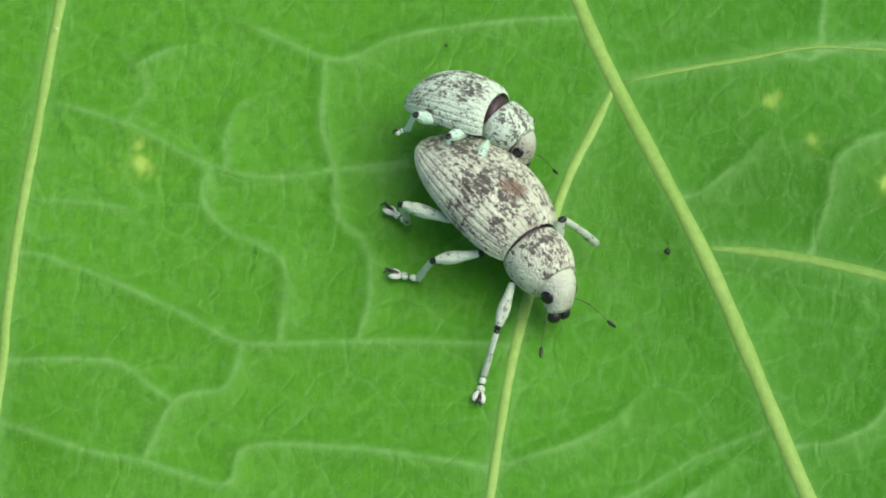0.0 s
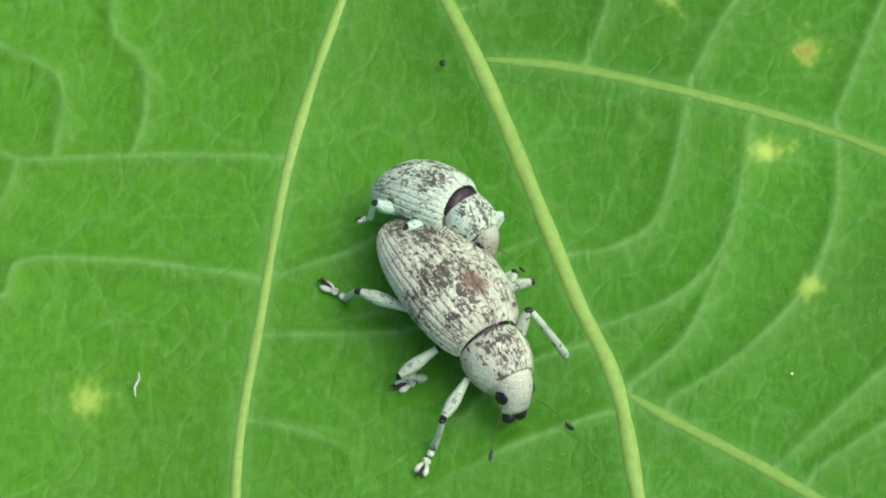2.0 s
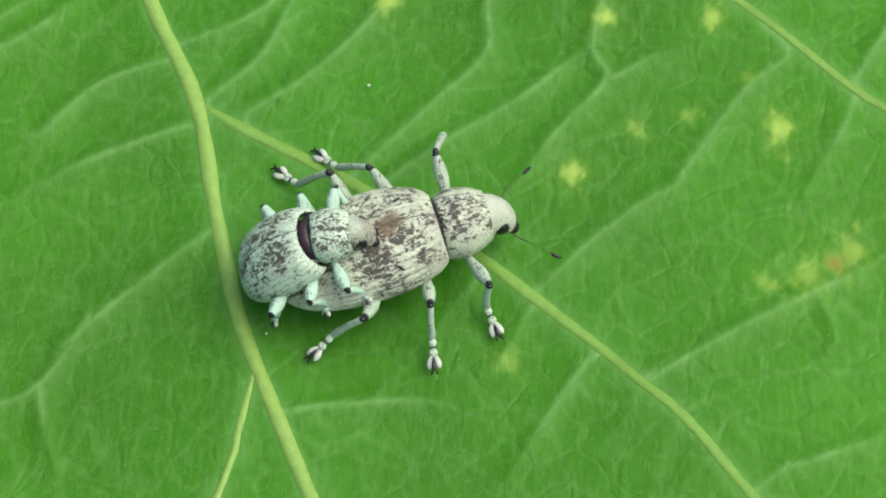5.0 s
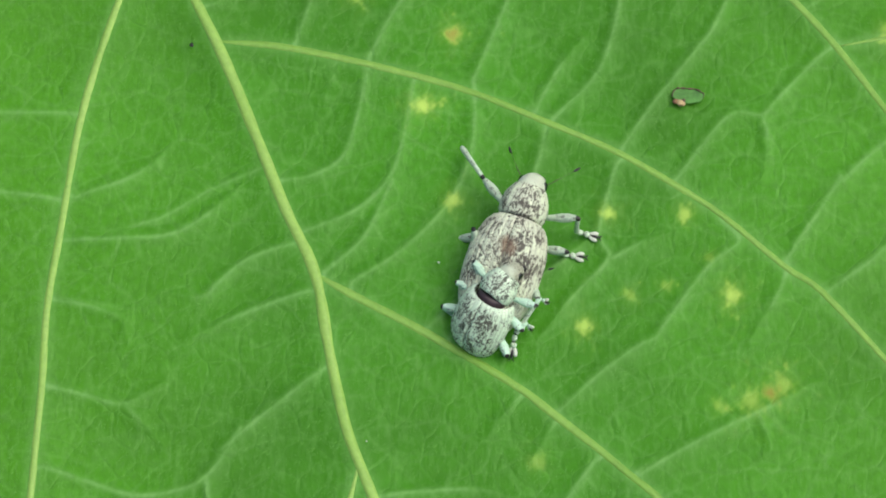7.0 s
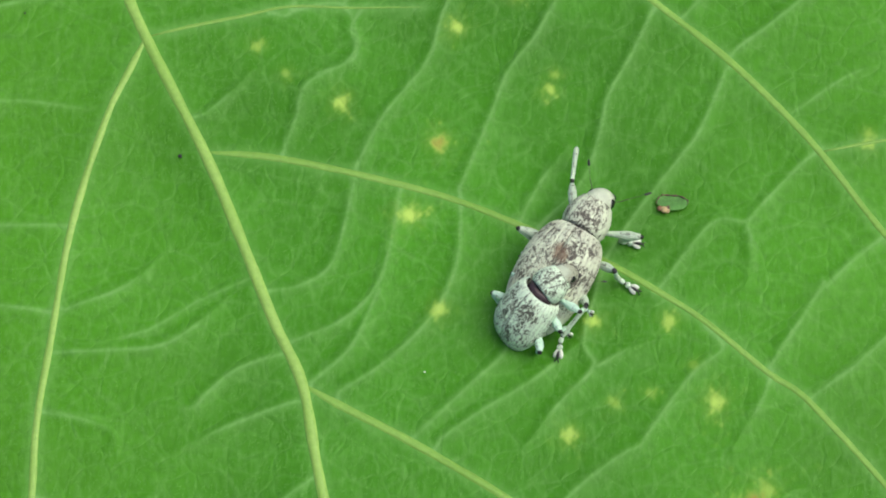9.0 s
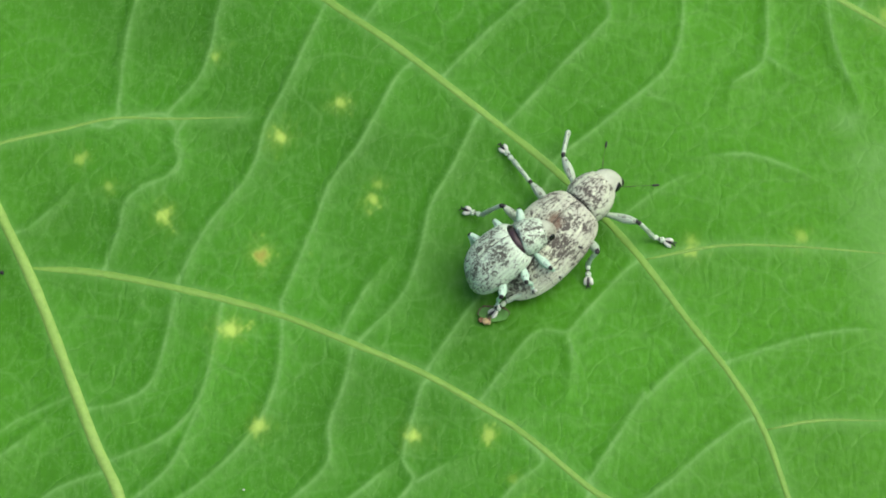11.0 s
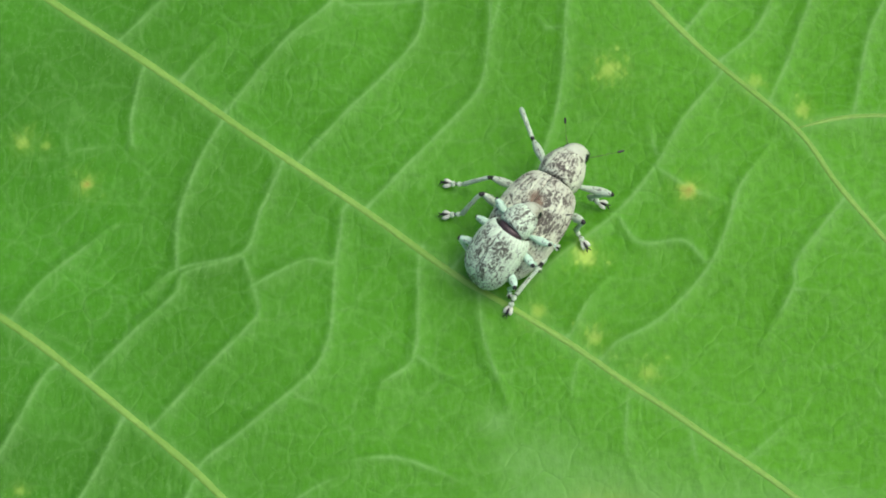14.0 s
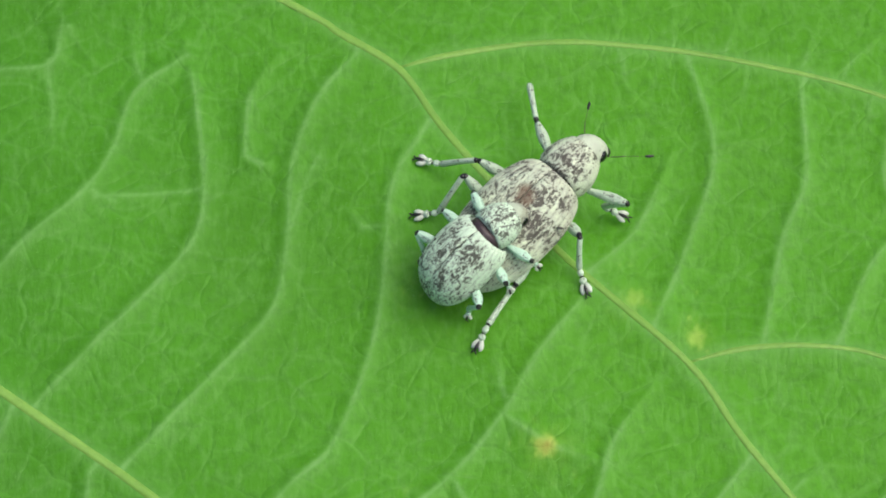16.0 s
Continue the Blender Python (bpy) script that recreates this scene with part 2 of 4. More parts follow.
def tube(bm, line, radii, n=8, flat=1.0, slot=0):
    """A tapered tube along a line of 3D points."""
    rings = []
    for i, q in enumerate(line):
        d = Vector(line[min(i + 1, len(line) - 1)]) - Vector(line[max(i - 1, 0)])
        d.normalize()
        side = d.cross(Vector((0, 0, 1)))
        side = side.normalized() if side.length > 1e-6 else Vector((0, 1, 0))
        up = side.cross(d)
        r = radii[i]
        rings.append([Vector(q) + side * r * math.cos(2 * math.pi * k / n) + up * r * flat * math.sin(2 * math.pi * k / n) for k in range(n)])
    skin(bm, rings, [slot] * (len(rings) - 1))


# ---- the leaf: plan of its veins, in millimetres ----
MIDRIB = [(-18.0, 72.0), (-9.5, 45.0), (-2.2, 24.0), (1.9, 12.2), (3.5, 7.9), (6.6, 1.2), (8.2, -2.9), (9.8, -7.2), (11.1, -10.3), (11.8, -14.2), (12.5, -17.5), (13.1, -19.3), (14.4, -22.7), (18.0, -32.0), (26.0, -56.0)]
LATERALS = [
    # points, half width at the foot and at the end
    ([(3.85, 7.6), (3.05, 5.6), (2.1, 3.1), (0.8, -2.4), (0.1, -8.4), (-0.3, -12.2), (-0.4, -17.1), (-1.2, -26.0), (-5.0, -42.0)], 0.17, 0.13),
    ([(-11.8, 22.0), (-14.0, 14.5), (-14.6, 10.0), (-14.9, 5.8), (-15.2, 1.6), (-15.3, -1.7), (-15.3, -4.4), (-16.0, -14.0), (-22.0, -34.0)], 0.18, 0.12),
    ([(13.1, -19.3), (12.9, -20.3), (12.6, -21.6), (12.2, -23.2), (9.0, -32.0), (7.0, -45.0)], 0.11, 0.08),
    ([(6.6, 1.3), (9.5, 1.0), (13.3, 0.1), (17.5, -1.2), (21.0, -2.8), (24.2, -4.4), (26.9, -6.2), (28.6, -7.5), (31.2, -10.0), (33.4, -12.0), (39.0, -20.0), (48.0, -36.0)], 0.14, 0.08),
    ([(11.2, -10.4), (12.6, -11.3), (15.7, -13.1), (19.5, -15.6), (21.3, -17.1), (24.1, -19.6), (26.7, -22.4), (32.0, -31.0), (40.0, -50.0)], 0.16, 0.09),
    ([(-8.0, 41.0), (4.0, 29.0), (12.0, 21.5), (19.9, 14.9), (23.0, 12.4), (26.9, 8.8), (30.2, 5.6), (33.4, 1.7), (35.9, -2.2), (37.7, -5.0), (38.9, -7.5), (40.0, -11.5), (42.0, -19.0)], 0.19, 0.10),
    ([(-13.0, 56.0), (6.0, 43.5), (18.0, 34.8), (24.6, 29.6), (27.9, 27.0), (32.4, 23.2), (37.7, 18.9), (41.5, 15.6), (44.4, 13.5), (46.8, 11.7), (49.3, 9.6), (52.4, 7.1), (58.0, 2.0), (63.0, -6.0)], 0.19, 0.10),
    ([(-16.0, 68.0), (10.0, 58.0), (30.0, 47.5), (43.7, 38.4), (45.7, 36.9), (47.9, 35.2), (49.3, 32.8), (51.2, 30.1), (53.8, 26.8), (57.7, 22.6), (59.5, 19.4), (62.3, 15.3), (64.1, 13.4)], 0.20, 0.09),
]
BRANCHES = [
    ([(3.9, 7.4), (5.7, 7.9), (8.0, 8.4), (10.2, 8.9), (13.1, 8.8), (16.2, 8.8)], 0.10, 0.03),
    ([(57.7, 22.6), (59.8, 23.1), (62.4, 23.1), (65.0, 22.4), (70.0, 19.5)], 0.11, 0.06),
    ([(47.9, 35.3), (49.9, 35.8), (53.2, 36.2), (56.1, 36.0), (60.2, 35.2), (65.6, 33.4), (71.0, 30.0)], 0.12, 0.07),
    ([(34.0, 1.0), (37.3, 1.6), (40.5, 1.5), (44.9, 1.0)], 0.08, 0.03),
    ([(39.0, -7.5), (41.3, -7.1), (44.2, -7.2)], 0.09, 0.03),
]
HOLES = [
    # a bay eaten in from the margin, and a narrower notch where a rib ends
    [(46.0, 1.0), (46.4, 2.8), (47.5, 3.6), (49.2, 3.4), (50.8, 2.8), (53.2, 2.1), (55.0, 1.6), (57.0, 1.2), (61.0, -0.6), (68.0, -3.5), (82.0, -9.0), (130.0, -14.0),
     (130.0, -40.0), (95.0, -30.0), (70.0, -16.0), (58.0, -9.5), (51.0, -8.0), (47.6, -6.6), (46.1, -3.8), (45.9, -1.2)],
    [(63.95, 12.8), (64.4, 13.5), (65.4, 13.9), (67.0, 14.3), (72.0, 15.5), (90.0, 20.0), (130.0, 26.0), (130.0, 0.0), (90.0, 3.0), (76.0, 6.4), (69.0, 9.6), (66.1, 10.8), (65.0, 11.4), (64.2, 12.0)],
]
LESIONS = [
    # x, y, radius, strength, brown centre
    (22.6, -12.8, 0.50, 0.75, 0), (28.9, -11.4, 0.62, 0.9, 0), (23.7, -7.4, 0.48, 0.85, 0), (27.0, -7.4, 0.45, 0.8, 0), (24.6, -11.4, 0.40, 0.4, 0),
    (22.0, 4.4, 0.42, 0.8, 0), (22.2, 5.2, 0.40, 0.5, 0), (17.8, 7.7, 0.55, 0.95, 0), (36.1, 1.4, 0.40, 0.6, 0), (-11.5, 4.1, 0.50, 0.85, 0), (-11.6, 4.7, 0.35, 0.6, 0), (10.1, 5.4, 0.42, 0.4, 0),
    (8.8, 6.9, 0.42, 0.55, 0), (-5.0, -10.9, 0.62, 0.85, 0), (15.7, -2.0, 0.62, 1.0, 0), (17.0, 1.8, 0.60, 0.75, 1), (12.6, 3.9, 0.52, 0.85, 0), (17.0, -6.8, 0.52, 0.75, 0),
    (20.6, -19.2, 0.5, 0.35, 0), (20.5, 9.4, 0.48, 0.8, 0), (47.7, 16.4, 0.70, 0.95, 0), (52.6, 19.5, 0.62, 0.9, 1), (24.9, 20.8, 0.55, 0.7, 1), (21.9, 23.2, 0.60, 0.6, 0), (23.0, 22.9, 0.4, 0.4, 0),
    (49.2, 26.1, 0.75, 0.6, 0), (58.1, 23.7, 0.55, 0.6, 0), (45.4, 13.4, 0.55, 0.5, 0), (47.9, 11.9, 0.6, 0.5, 0), (50.3, 10.1, 0.6, 0.45, 0), (36.1, 1.9, 0.4, 0.5, 0), (41.0, 2.0, 0.5, 0.5, 0),
    (29.6, -16.4, 0.8, 0.5, 0), (30.4, -16.0, 0.7, 0.4, 1), (31.0, -15.6, 0.7, 0.5, 0), (28.2, -16.6, 0.4, 0.4, 0), (26.1, -10.9, 0.35, 0.35, 0), (18.8, 25.2, 0.5, 0.5, 0), (14.8, 12.0, 0.35, 0.5, 0), (55.9, 25.2, 0.6, 0.4, 0), (28.0, -9.6, 0.4, 0.3, 0),
]


def leaf_axis(x, y):
    """Along the midrib from base to tip, and out from it."""
    ux, uy = 0.335, -0.942
    dx, dy = x + 20.0, y - 78.0
    return dx * ux + dy * uy, dx * -uy + dy * ux


def half_width(s, length=178.0, widest=84.0):
    t = np.clip(s / length, 0, 1)
    return widest * np.sin(np.pi * t ** 0.72) ** 0.8


def inside(x, y, poly):
    odd = np.zeros(np.shape(x), bool)
    for (x0, y0), (x1, y1) in zip(poly, poly[1:] + poly[:1]):
        hit = (y0 > y) != (y1 > y)
        odd ^= hit & (x < (x1 - x0) * (y - y0) / ((y1 - y0) or 1e-9) + x0)
    return odd


def ragged(poly, step=0.35, by=0.13):
    ring = smooth_line(poly + poly[:1], step)[:-1]
    return [(x + by * noise.noise((x * 1.7, y * 1.7, 3.0)), y + by * noise.noise((x * 1.7, y * 1.7, 9.0))) for x, y in ring]


CROSS = []
BLADE = {}


FINE = []


def cross_vein(*points):
    CROSS.append(smooth_line(points, 0.12))


def fine_vein(*points):
    FINE.append(smooth_line(points, 0.12))


def joined(line, others):
    """Leads a vein's ends on to a vein close by; a free end fades out instead."""
    far = []
    for end in (0, -1):
        gap = np.hypot(*(others - line[end]).T)
        hit = others[np.argmin(gap)]
        out = line[end] - line[min(4, len(line) - 1) if end == 0 else -min(5, len(line))]
        ahead = np.dot(hit - line[end], out) > 0.5 * gap.min() * np.hypot(*out)
        if gap.min() < 0.3 or ahead and gap.min() < 1.5:
            step = max(1, int(gap.min() / 0.12))
            bridge = np.array([line[end] + (hit - line[end]) * (k + 1) / step for k in range(step)])
            line = np.vstack([bridge[::-1], line] if end == 0 else [line, bridge])
            far.append(False)
        else:
            far.append(True)
    along = np.r_[0, np.cumsum(np.hypot(*np.diff(line, axis=0).T))]
    fade = np.zeros(len(line))
    if far[0]:
        fade = np.maximum(fade, 0.3 * np.clip(1 - along / 2.0, 0, 1))
    if far[1]:
        fade = np.maximum(fade, 0.3 * np.clip(1 - (along[-1] - along) / 2.0, 0, 1))
    return line, fade


def near(field, xs, ys, line, reach, fade=None):
    """Lowers a grid of distances by the distance to a line of points."""
    for k, (x, y) in enumerate(line):
        i0, i1 = np.searchsorted(xs, (x - reach, x + reach))
        j0, j1 = np.searchsorted(ys, (y - reach, y + reach))
        if i0 < i1 and j0 < j1:
            d = np.hypot(xs[i0:i1, None] - x, ys[None, j0:j1] - y) + (0 if fade is None else fade[k])
            np.minimum(field[i0:i1, j0:j1], d, out=field[i0:i1, j0:j1])


def grid_mesh(name, xs, ys, z, keep, materials, parent, attributes=(), label=""):
    """A sheet over a grid in millimetres; keep says which cells stay."""
    nx, ny = len(xs), len(ys)
    gx, gy = np.meshgrid(xs, ys, indexing="ij")
    index = np.arange(nx * ny).reshape(nx, ny)
    quads = np.stack([index[:-1, :-1], index[1:, :-1], index[1:, 1:], index[:-1, 1:]], -1)[keep]
    used = np.zeros(nx * ny, bool)
    used[quads.ravel()] = True
    order = np.cumsum(used) - 1
    quads = order[quads]
    co = np.stack([gx, gy, z], -1).reshape(-1, 3)[used] * MM
    mesh = bpy.data.meshes.new(name)
    mesh.vertices.add(len(co))
    mesh.vertices.foreach_set("co", co.ravel())
    mesh.loops.add(quads.size)
    mesh.loops.foreach_set("vertex_index", quads.ravel())
    mesh.polygons.add(len(quads))
    mesh.polygons.foreach_set("loop_start", np.arange(0, quads.size, 4))
    mesh.polygons.foreach_set("use_smooth", np.ones(len(quads), bool))
    for key, values in attributes:
        mesh.attributes.new(key, "FLOAT", "POINT").data.foreach_set("value", values.reshape(-1)[used].astype(np.float32))
    mesh.update()
    mesh.validate()
    mesh.materials.append(materials)
    ob = new(name, mesh)
    ob.parent = parent
    return tagged(ob, label) if label else ob


def spaced(start, end, fine0, fine1, fine, coarse):
    return np.unique(np.round(np.r_[np.arange(start, fine0, coarse), np.arange(fine0, fine1, fine), np.arange(fine1, end, coarse)], 4))


def cross_veins():
    cross_vein((18.1, 16.7), (19.9, 18.6), (20.4, 19.5))
    cross_vein((21.6, 13.8), (23.0, 15.8), (24.6, 17.2), (26.4, 18.8))
    cross_vein((25.1, 10.6), (27.1, 12.9), (29.0, 14.7), (29.5, 15.8), (32.1, 16.8), (32.9, 19.1))
    cross_vein((28.1, 8.2), (30.4, 10.8), (32.3, 12.8), (32.8, 13.9), (32.2, 16.4))
    cross_vein((30.4, 6.4), (32.9, 8.4), (35.3, 10.6), (36.1, 12.9), (36.3, 15.9), (36.7, 19.0))
    cross_vein((38.0, 8.5), (38.3, 9.9), (39.8, 11.4), (40.1, 15.8), (40.3, 16.9))
    cross_vein((44.1, 8.3), (43.0, 11.8), (42.8, 14.2))
    cross_vein((39.8, 11.4), (41.1, 10.4), (41.9, 10.1))
    cross_vein((9.3, 8.6), (10.3, 8.7), (10.6, 12.3), (11.1, 15.2), (12.3, 18.2), (13.1, 19.7))
    cross_vein((10.3, 8.7), (12.6, 9.0), (13.3, 6.9), (12.7, 5.8), (11.5, 5.3))
    cross_vein((12.6, 9.0), (14.1, 11.0), (14.7, 13.0), (15.0, 14.8), (16.3, 17.2))
    cross_vein((13.3, 0.4), (14.6, 3.2), (16.5, 6.0), (17.2, 8.5), (18.2, 10.6), (19.7, 14.4))
    cross_vein((17.9, -0.8), (19.1, 2.5), (20.1, 5.3), (21.3, 7.0), (22.0, 8.4), (23.1, 10.7), (23.7, 11.4))
    cross_vein((21.4, -2.7), (23.3, -0.4), (24.1, 1.8), (24.6, 4.0), (25.6, 6.0), (26.6, 8.3))
    cross_vein((24.3, -4.3), (25.6, -2.2), (27.6, 0.6), (28.6, 2.1), (29.9, 5.3))
    cross_vein((26.5, -6.0), (29.0, -2.7), (30.5, -2.6), (31.2, -1.8), (32.8, 0.1), (34.0, 1.2))
    cross_vein((30.5, -2.6), (30.7, -3.9), (30.4, -5.8))
    cross_vein((33.9, -5.9), (35.4, -4.3), (36.6, -3.3))
    cross_vein((35.9, 6.0), (38.7, 6.2), (40.7, 5.5), (42.4, 4.6))
    cross_vein((37.6, -4.1), (40.8, -3.1), (43.3, -2.8), (45.2, -3.0))
    cross_vein((26.5, 28.7), (28.9, 31.4), (30.5, 33.3), (31.4, 35.5), (31.5, 37.7))
    cross_vein((31.5, 35.6), (33.4, 35.7), (35.1, 36.0), (35.5, 37.6))
    cross_vein((29.2, 26.2), (30.3, 27.7), (31.0, 28.6))
    cross_vein((31.2, 24.3), (33.9, 27.8), (36.3, 30.2), (37.4, 32.1), (38.2, 34.6), (40.1, 36.1))
    cross_vein((35.0, 22.0), (36.8, 24.0), (39.0, 26.4), (40.6, 29.1), (40.5, 33.5), (40.0, 36.8))
    cross_vein((37.9, 19.2), (39.4, 20.9), (41.8, 23.6), (43.2, 25.6), (43.7, 28.4), (43.9, 31.2), (44.9, 34.0), (46.3, 35.9))
    cross_vein((41.9, 16.1), (43.5, 18.1), (45.1, 19.8), (46.5, 23.4), (47.1, 26.4), (47.5, 30.1), (48.9, 32.9))
    cross_vein((44.4, 14.2), (46.6, 16.3), (49.2, 18.5), (51.1, 20.8), (52.5, 23.2), (54.2, 25.4))
    cross_vein((46.9, 12.2), (47.8, 13.9), (48.8, 15.2))
    cross_vein((48.9, 11.6), (51.0, 12.9), (53.2, 15.4), (54.3, 17.7), (54.9, 19.5), (56.4, 21.8))
    cross_vein((55.5, 11.6), (57.0, 14.1), (57.3, 15.6), (59.0, 17.9), (59.6, 18.7))
    cross_vein((61.1, 11.7), (61.8, 14.0), (62.4, 15.1))
    cross_vein((51.1, 20.8), (52.9, 19.4), (54.9, 18.6))
    cross_vein((49.2, 18.5), (50.2, 16.9), (52.2, 16.9), (53.2, 15.7), (54.4, 14.7))
    cross_vein((57.0, 14.1), (59.2, 13.9))
    cross_vein((42.2, 31.7), (42.4, 34.1), (43.4, 36.0))
    cross_vein((52.7, 27.9), (54.4, 30.2), (55.6, 32.0))
    cross_vein((54.2, 26.2), (56.2, 28.2), (57.7, 31.3))
    cross_vein((56.5, 23.9), (58.3, 28.2), (59.2, 31.3), (58.5, 35.4))
    cross_vein((60.4, 23.2), (61.4, 27.4), (62.4, 29.9), (62.6, 34.0))
    cross_vein((63.0, 23.1), (64.8, 26.7), (67.6, 28.4))
    cross_vein((59.2, 31.4), (60.9, 31.7))
    cross_vein((62.4, 15.4), (64.6, 17.4), (67.1, 19.3))
    cross_vein((65.8, 32.6), (65.3, 30.1), (65.5, 28.8))
    cross_vein((29.1, 16.2), (29.2, 18.9), (30.1, 21.9), (31.2, 24.0))
    cross_vein((27.3, 14.6), (29.1, 16.0), (32.1, 16.8), (32.9, 19.1), (34.0, 21.7))
    cross_vein((32.5, 15.0), (34.8, 16.4), (36.0, 16.3))
    cross_vein((26.9, 24.1), (27.4, 26.8))
    cross_vein((-9.7, 9.9), (-7.7, 9.0), (-5.3, 8.0), (-3.5, 8.9), (-1.1, 9.5), (2.6, 9.9))
    cross_vein((-14.3, 6.2), (-11.7, 5.3), (-9.3, 4.0), (-7.2, 3.6), (-5.1, 3.9), (-2.9, 4.2))
    cross_vein((9.4, -5.8), (10.9, -5.5), (12.2, -4.6), (12.8, -2.7), (13.3, -0.1))
    cross_vein((11.1, -8.1), (12.9, -7.2), (14.3, -5.6), (14.9, -3.4), (15.3, -0.7))
    cross_vein((12.7, -10.8), (14.9, -9.2), (16.8, -7.0), (17.8, -4.5), (18.0, -1.3))
    cross_vein((15.9, -13.0), (18.3, -10.6), (20.0, -8.7), (20.1, -6.8), (20.8, -4.6), (21.1, -2.9))
    cross_vein((20.7, -13.4), (22.4, -11.2), (23.7, -9.6), (23.3, -8.3), (24.1, -5.0))
    cross_vein((23.9, -9.6), (25.6, -8.6), (26.6, -8.3))
    cross_vein((25.6, -13.5), (26.5, -12.1), (28.0, -10.0), (29.3, -8.8), (28.6, -7.7))
    cross_vein((29.6, -13.6), (30.9, -11.4), (31.4, -9.9))
    cross_vein((10.0, 1.0), (10.6, 3.0), (11.1, 4.8), (13.2, 6.2), (13.1, 8.0), (14.6, 10.1))
    cross_vein((20.5, -2.6), (21.5, -0.4), (22.8, 1.6))
    cross_vein((31.2, -9.9), (33.0, -7.1), (33.8, -5.7))
    cross_vein((32.8, -11.4), (34.8, -9.9), (36.3, -8.5), (37.9, -7.2))
    cross_vein((-14.6, 0.6), (-12.4, -0.2), (-9.8, -1.4), (-7.9, -2.4), (-6.0, -2.4), (-3.0, -2.3), (0.6, -2.4))
    cross_vein((-15.0, -3.3), (-11.8, -3.3), (-10.7, -4.0))
    cross_vein((-15.1, -5.5), (-12.4, -6.5), (-10.6, -6.8), (-8.0, -7.5), (-7.4, -6.2), (-4.6, -6.1), (-0.7, -6.6))
    cross_vein((-9.3, 4.0), (-9.4, 2.8), (-8.6, 1.7), (-6.7, 0.5), (-6.6, -2.3))
    cross_vein((-10.5, -6.6), (-9.7, -4.6), (-8.2, -4.0), (-7.8, -2.4))
    cross_vein((-5.2, 3.9), (-5.7, 5.6), (-5.7, 8.0))
    cross_vein((-8.7, 4.2), (-8.8, 5.1), (-8.3, 6.4), (-7.6, 6.4))
    cross_vein((-4.2, -2.3), (-3.9, -1.1), (-3.9, 0.6))
    cross_vein((-10.1, 9.6), (-9.9, 8.6), (-10.8, 8.3))
    cross_vein((-5.2, 3.9), (-5.0, 2.2), (-4.2, 1.4))
    cross_vein((-13.5, 4.4), (-14.3, 6.2))
    cross_vein((4.8, -3.9), (3.3, -5.5), (0.7, -6.6))
    cross_vein((6.6, 3.3), (7.9, 4.6), (8.6, 5.6))
    cross_vein((11.5, -10.3), (13.2, -8.6), (14.4, -5.8))
    cross_vein((-0.2, -15.7), (1.4, -16.1), (3.2, -16.5), (4.8, -15.5))
    cross_vein((3.2, -16.5), (4.0, -17.5), (4.9, -18.4))
    cross_vein((-0.1, -19.5), (1.7, -20.1), (3.6, -20.7), (5.1, -20.6), (6.7, -19.9), (8.1, -17.7))
    cross_vein((0.2, -8.7), (2.7, -8.7), (5.3, -8.3), (7.8, -6.1))
    cross_vein((0.0, -11.6), (1.6, -12.0), (2.9, -12.6), (3.2, -13.5))
    cross_vein((3.6, -20.7), (4.3, -22.7))
    cross_vein((4.6, -11.2), (6.3, -11.5), (7.0, -10.8), (8.3, -9.6), (10.4, -8.8))
    cross_vein((13.8, -20.9), (15.9, -20.6), (18.1, -20.5), (19.6, -20.9))
    cross_vein((19.9, -16.2), (19.1, -17.2), (18.4, -18.1))
    cross_vein((22.9, -19.3), (21.7, -21.1), (20.5, -23.0))
    cross_vein((26.2, -18.5), (24.7, -19.8))
    cross_vein((6.7, -19.9), (6.9, -21.4), (7.3, -22.7))
    cross_vein((23.9, -21.3), (24.6, -20.1))
    cross_vein((31.9, -21.6), (29.5, -22.6), (28.7, -22.8))
    cross_vein((20.3, -19.2), (21.3, -17.5))
    cross_vein((21.5, -16.9), (23.4, -15.0), (25.1, -13.7))
    cross_vein((24.6, -20.0), (27.0, -18.5), (29.2, -17.3), (30.6, -16.6), (32.2, -15.6))
    cross_vein((29.9, -17.2), (30.3, -18.5), (30.0, -19.0))
    cross_vein((5.9, -13.4), (8.8, -12.0), (10.8, -11.2))
    cross_vein((7.4, -18.6), (9.0, -17.1), (10.6, -15.7), (11.7, -14.8))
    cross_vein((17.1, -13.1), (18.8, -11.8), (21.2, -10.2), (23.7, -7.9))
    fine_vein((37.9, 38.1), (38.2, 36.1), (38.5, 35.1))
    fine_vein((36.1, 38.6), (35.3, 36.4), (35.0, 35.9), (35.2, 33.7), (35.0, 31.5))
    fine_vein((37.5, 29.9), (36.7, 30.3))
    fine_vein((43.7, 32.5), (42.8, 31.3))
    fine_vein((56.1, 35.5), (56.2, 34.2), (56.8, 33.0))
    fine_vein((49.9, 38.2), (50.0, 35.9))
    fine_vein((53.2, 38.1), (53.2, 36.2))
    fine_vein((56.0, 38.0), (56.0, 35.8))
    fine_vein((58.1, 37.9), (58.0, 35.9))
    fine_vein((60.6, 37.6), (59.9, 35.5))
    fine_vein((63.5, 37.2), (62.8, 35.0))
    fine_vein((65.9, 36.6), (64.3, 34.7))
    fine_vein((63.0, 19.1), (61.4, 17.8))
    fine_vein((64.3, 22.2), (64.4, 21.0))
    fine_vein((46.4, 30.4), (46.0, 29.3), (46.4, 28.5))
    fine_vein((37.5, 23.3), (38.1, 24.4))
    fine_vein((44.6, 23.0), (44.0, 22.2), (43.4, 22.6))
    fine_vein((23.9, 23.3), (24.2, 25.1))
    fine_vein((20.5, 23.5), (17.5, 20.5))
    fine_vein((22.9, 22.4), (25.3, 22.7), (27.1, 22.8))
    fine_vein((37.5, 5.8), (35.1, 4.8), (32.6, 2.9))
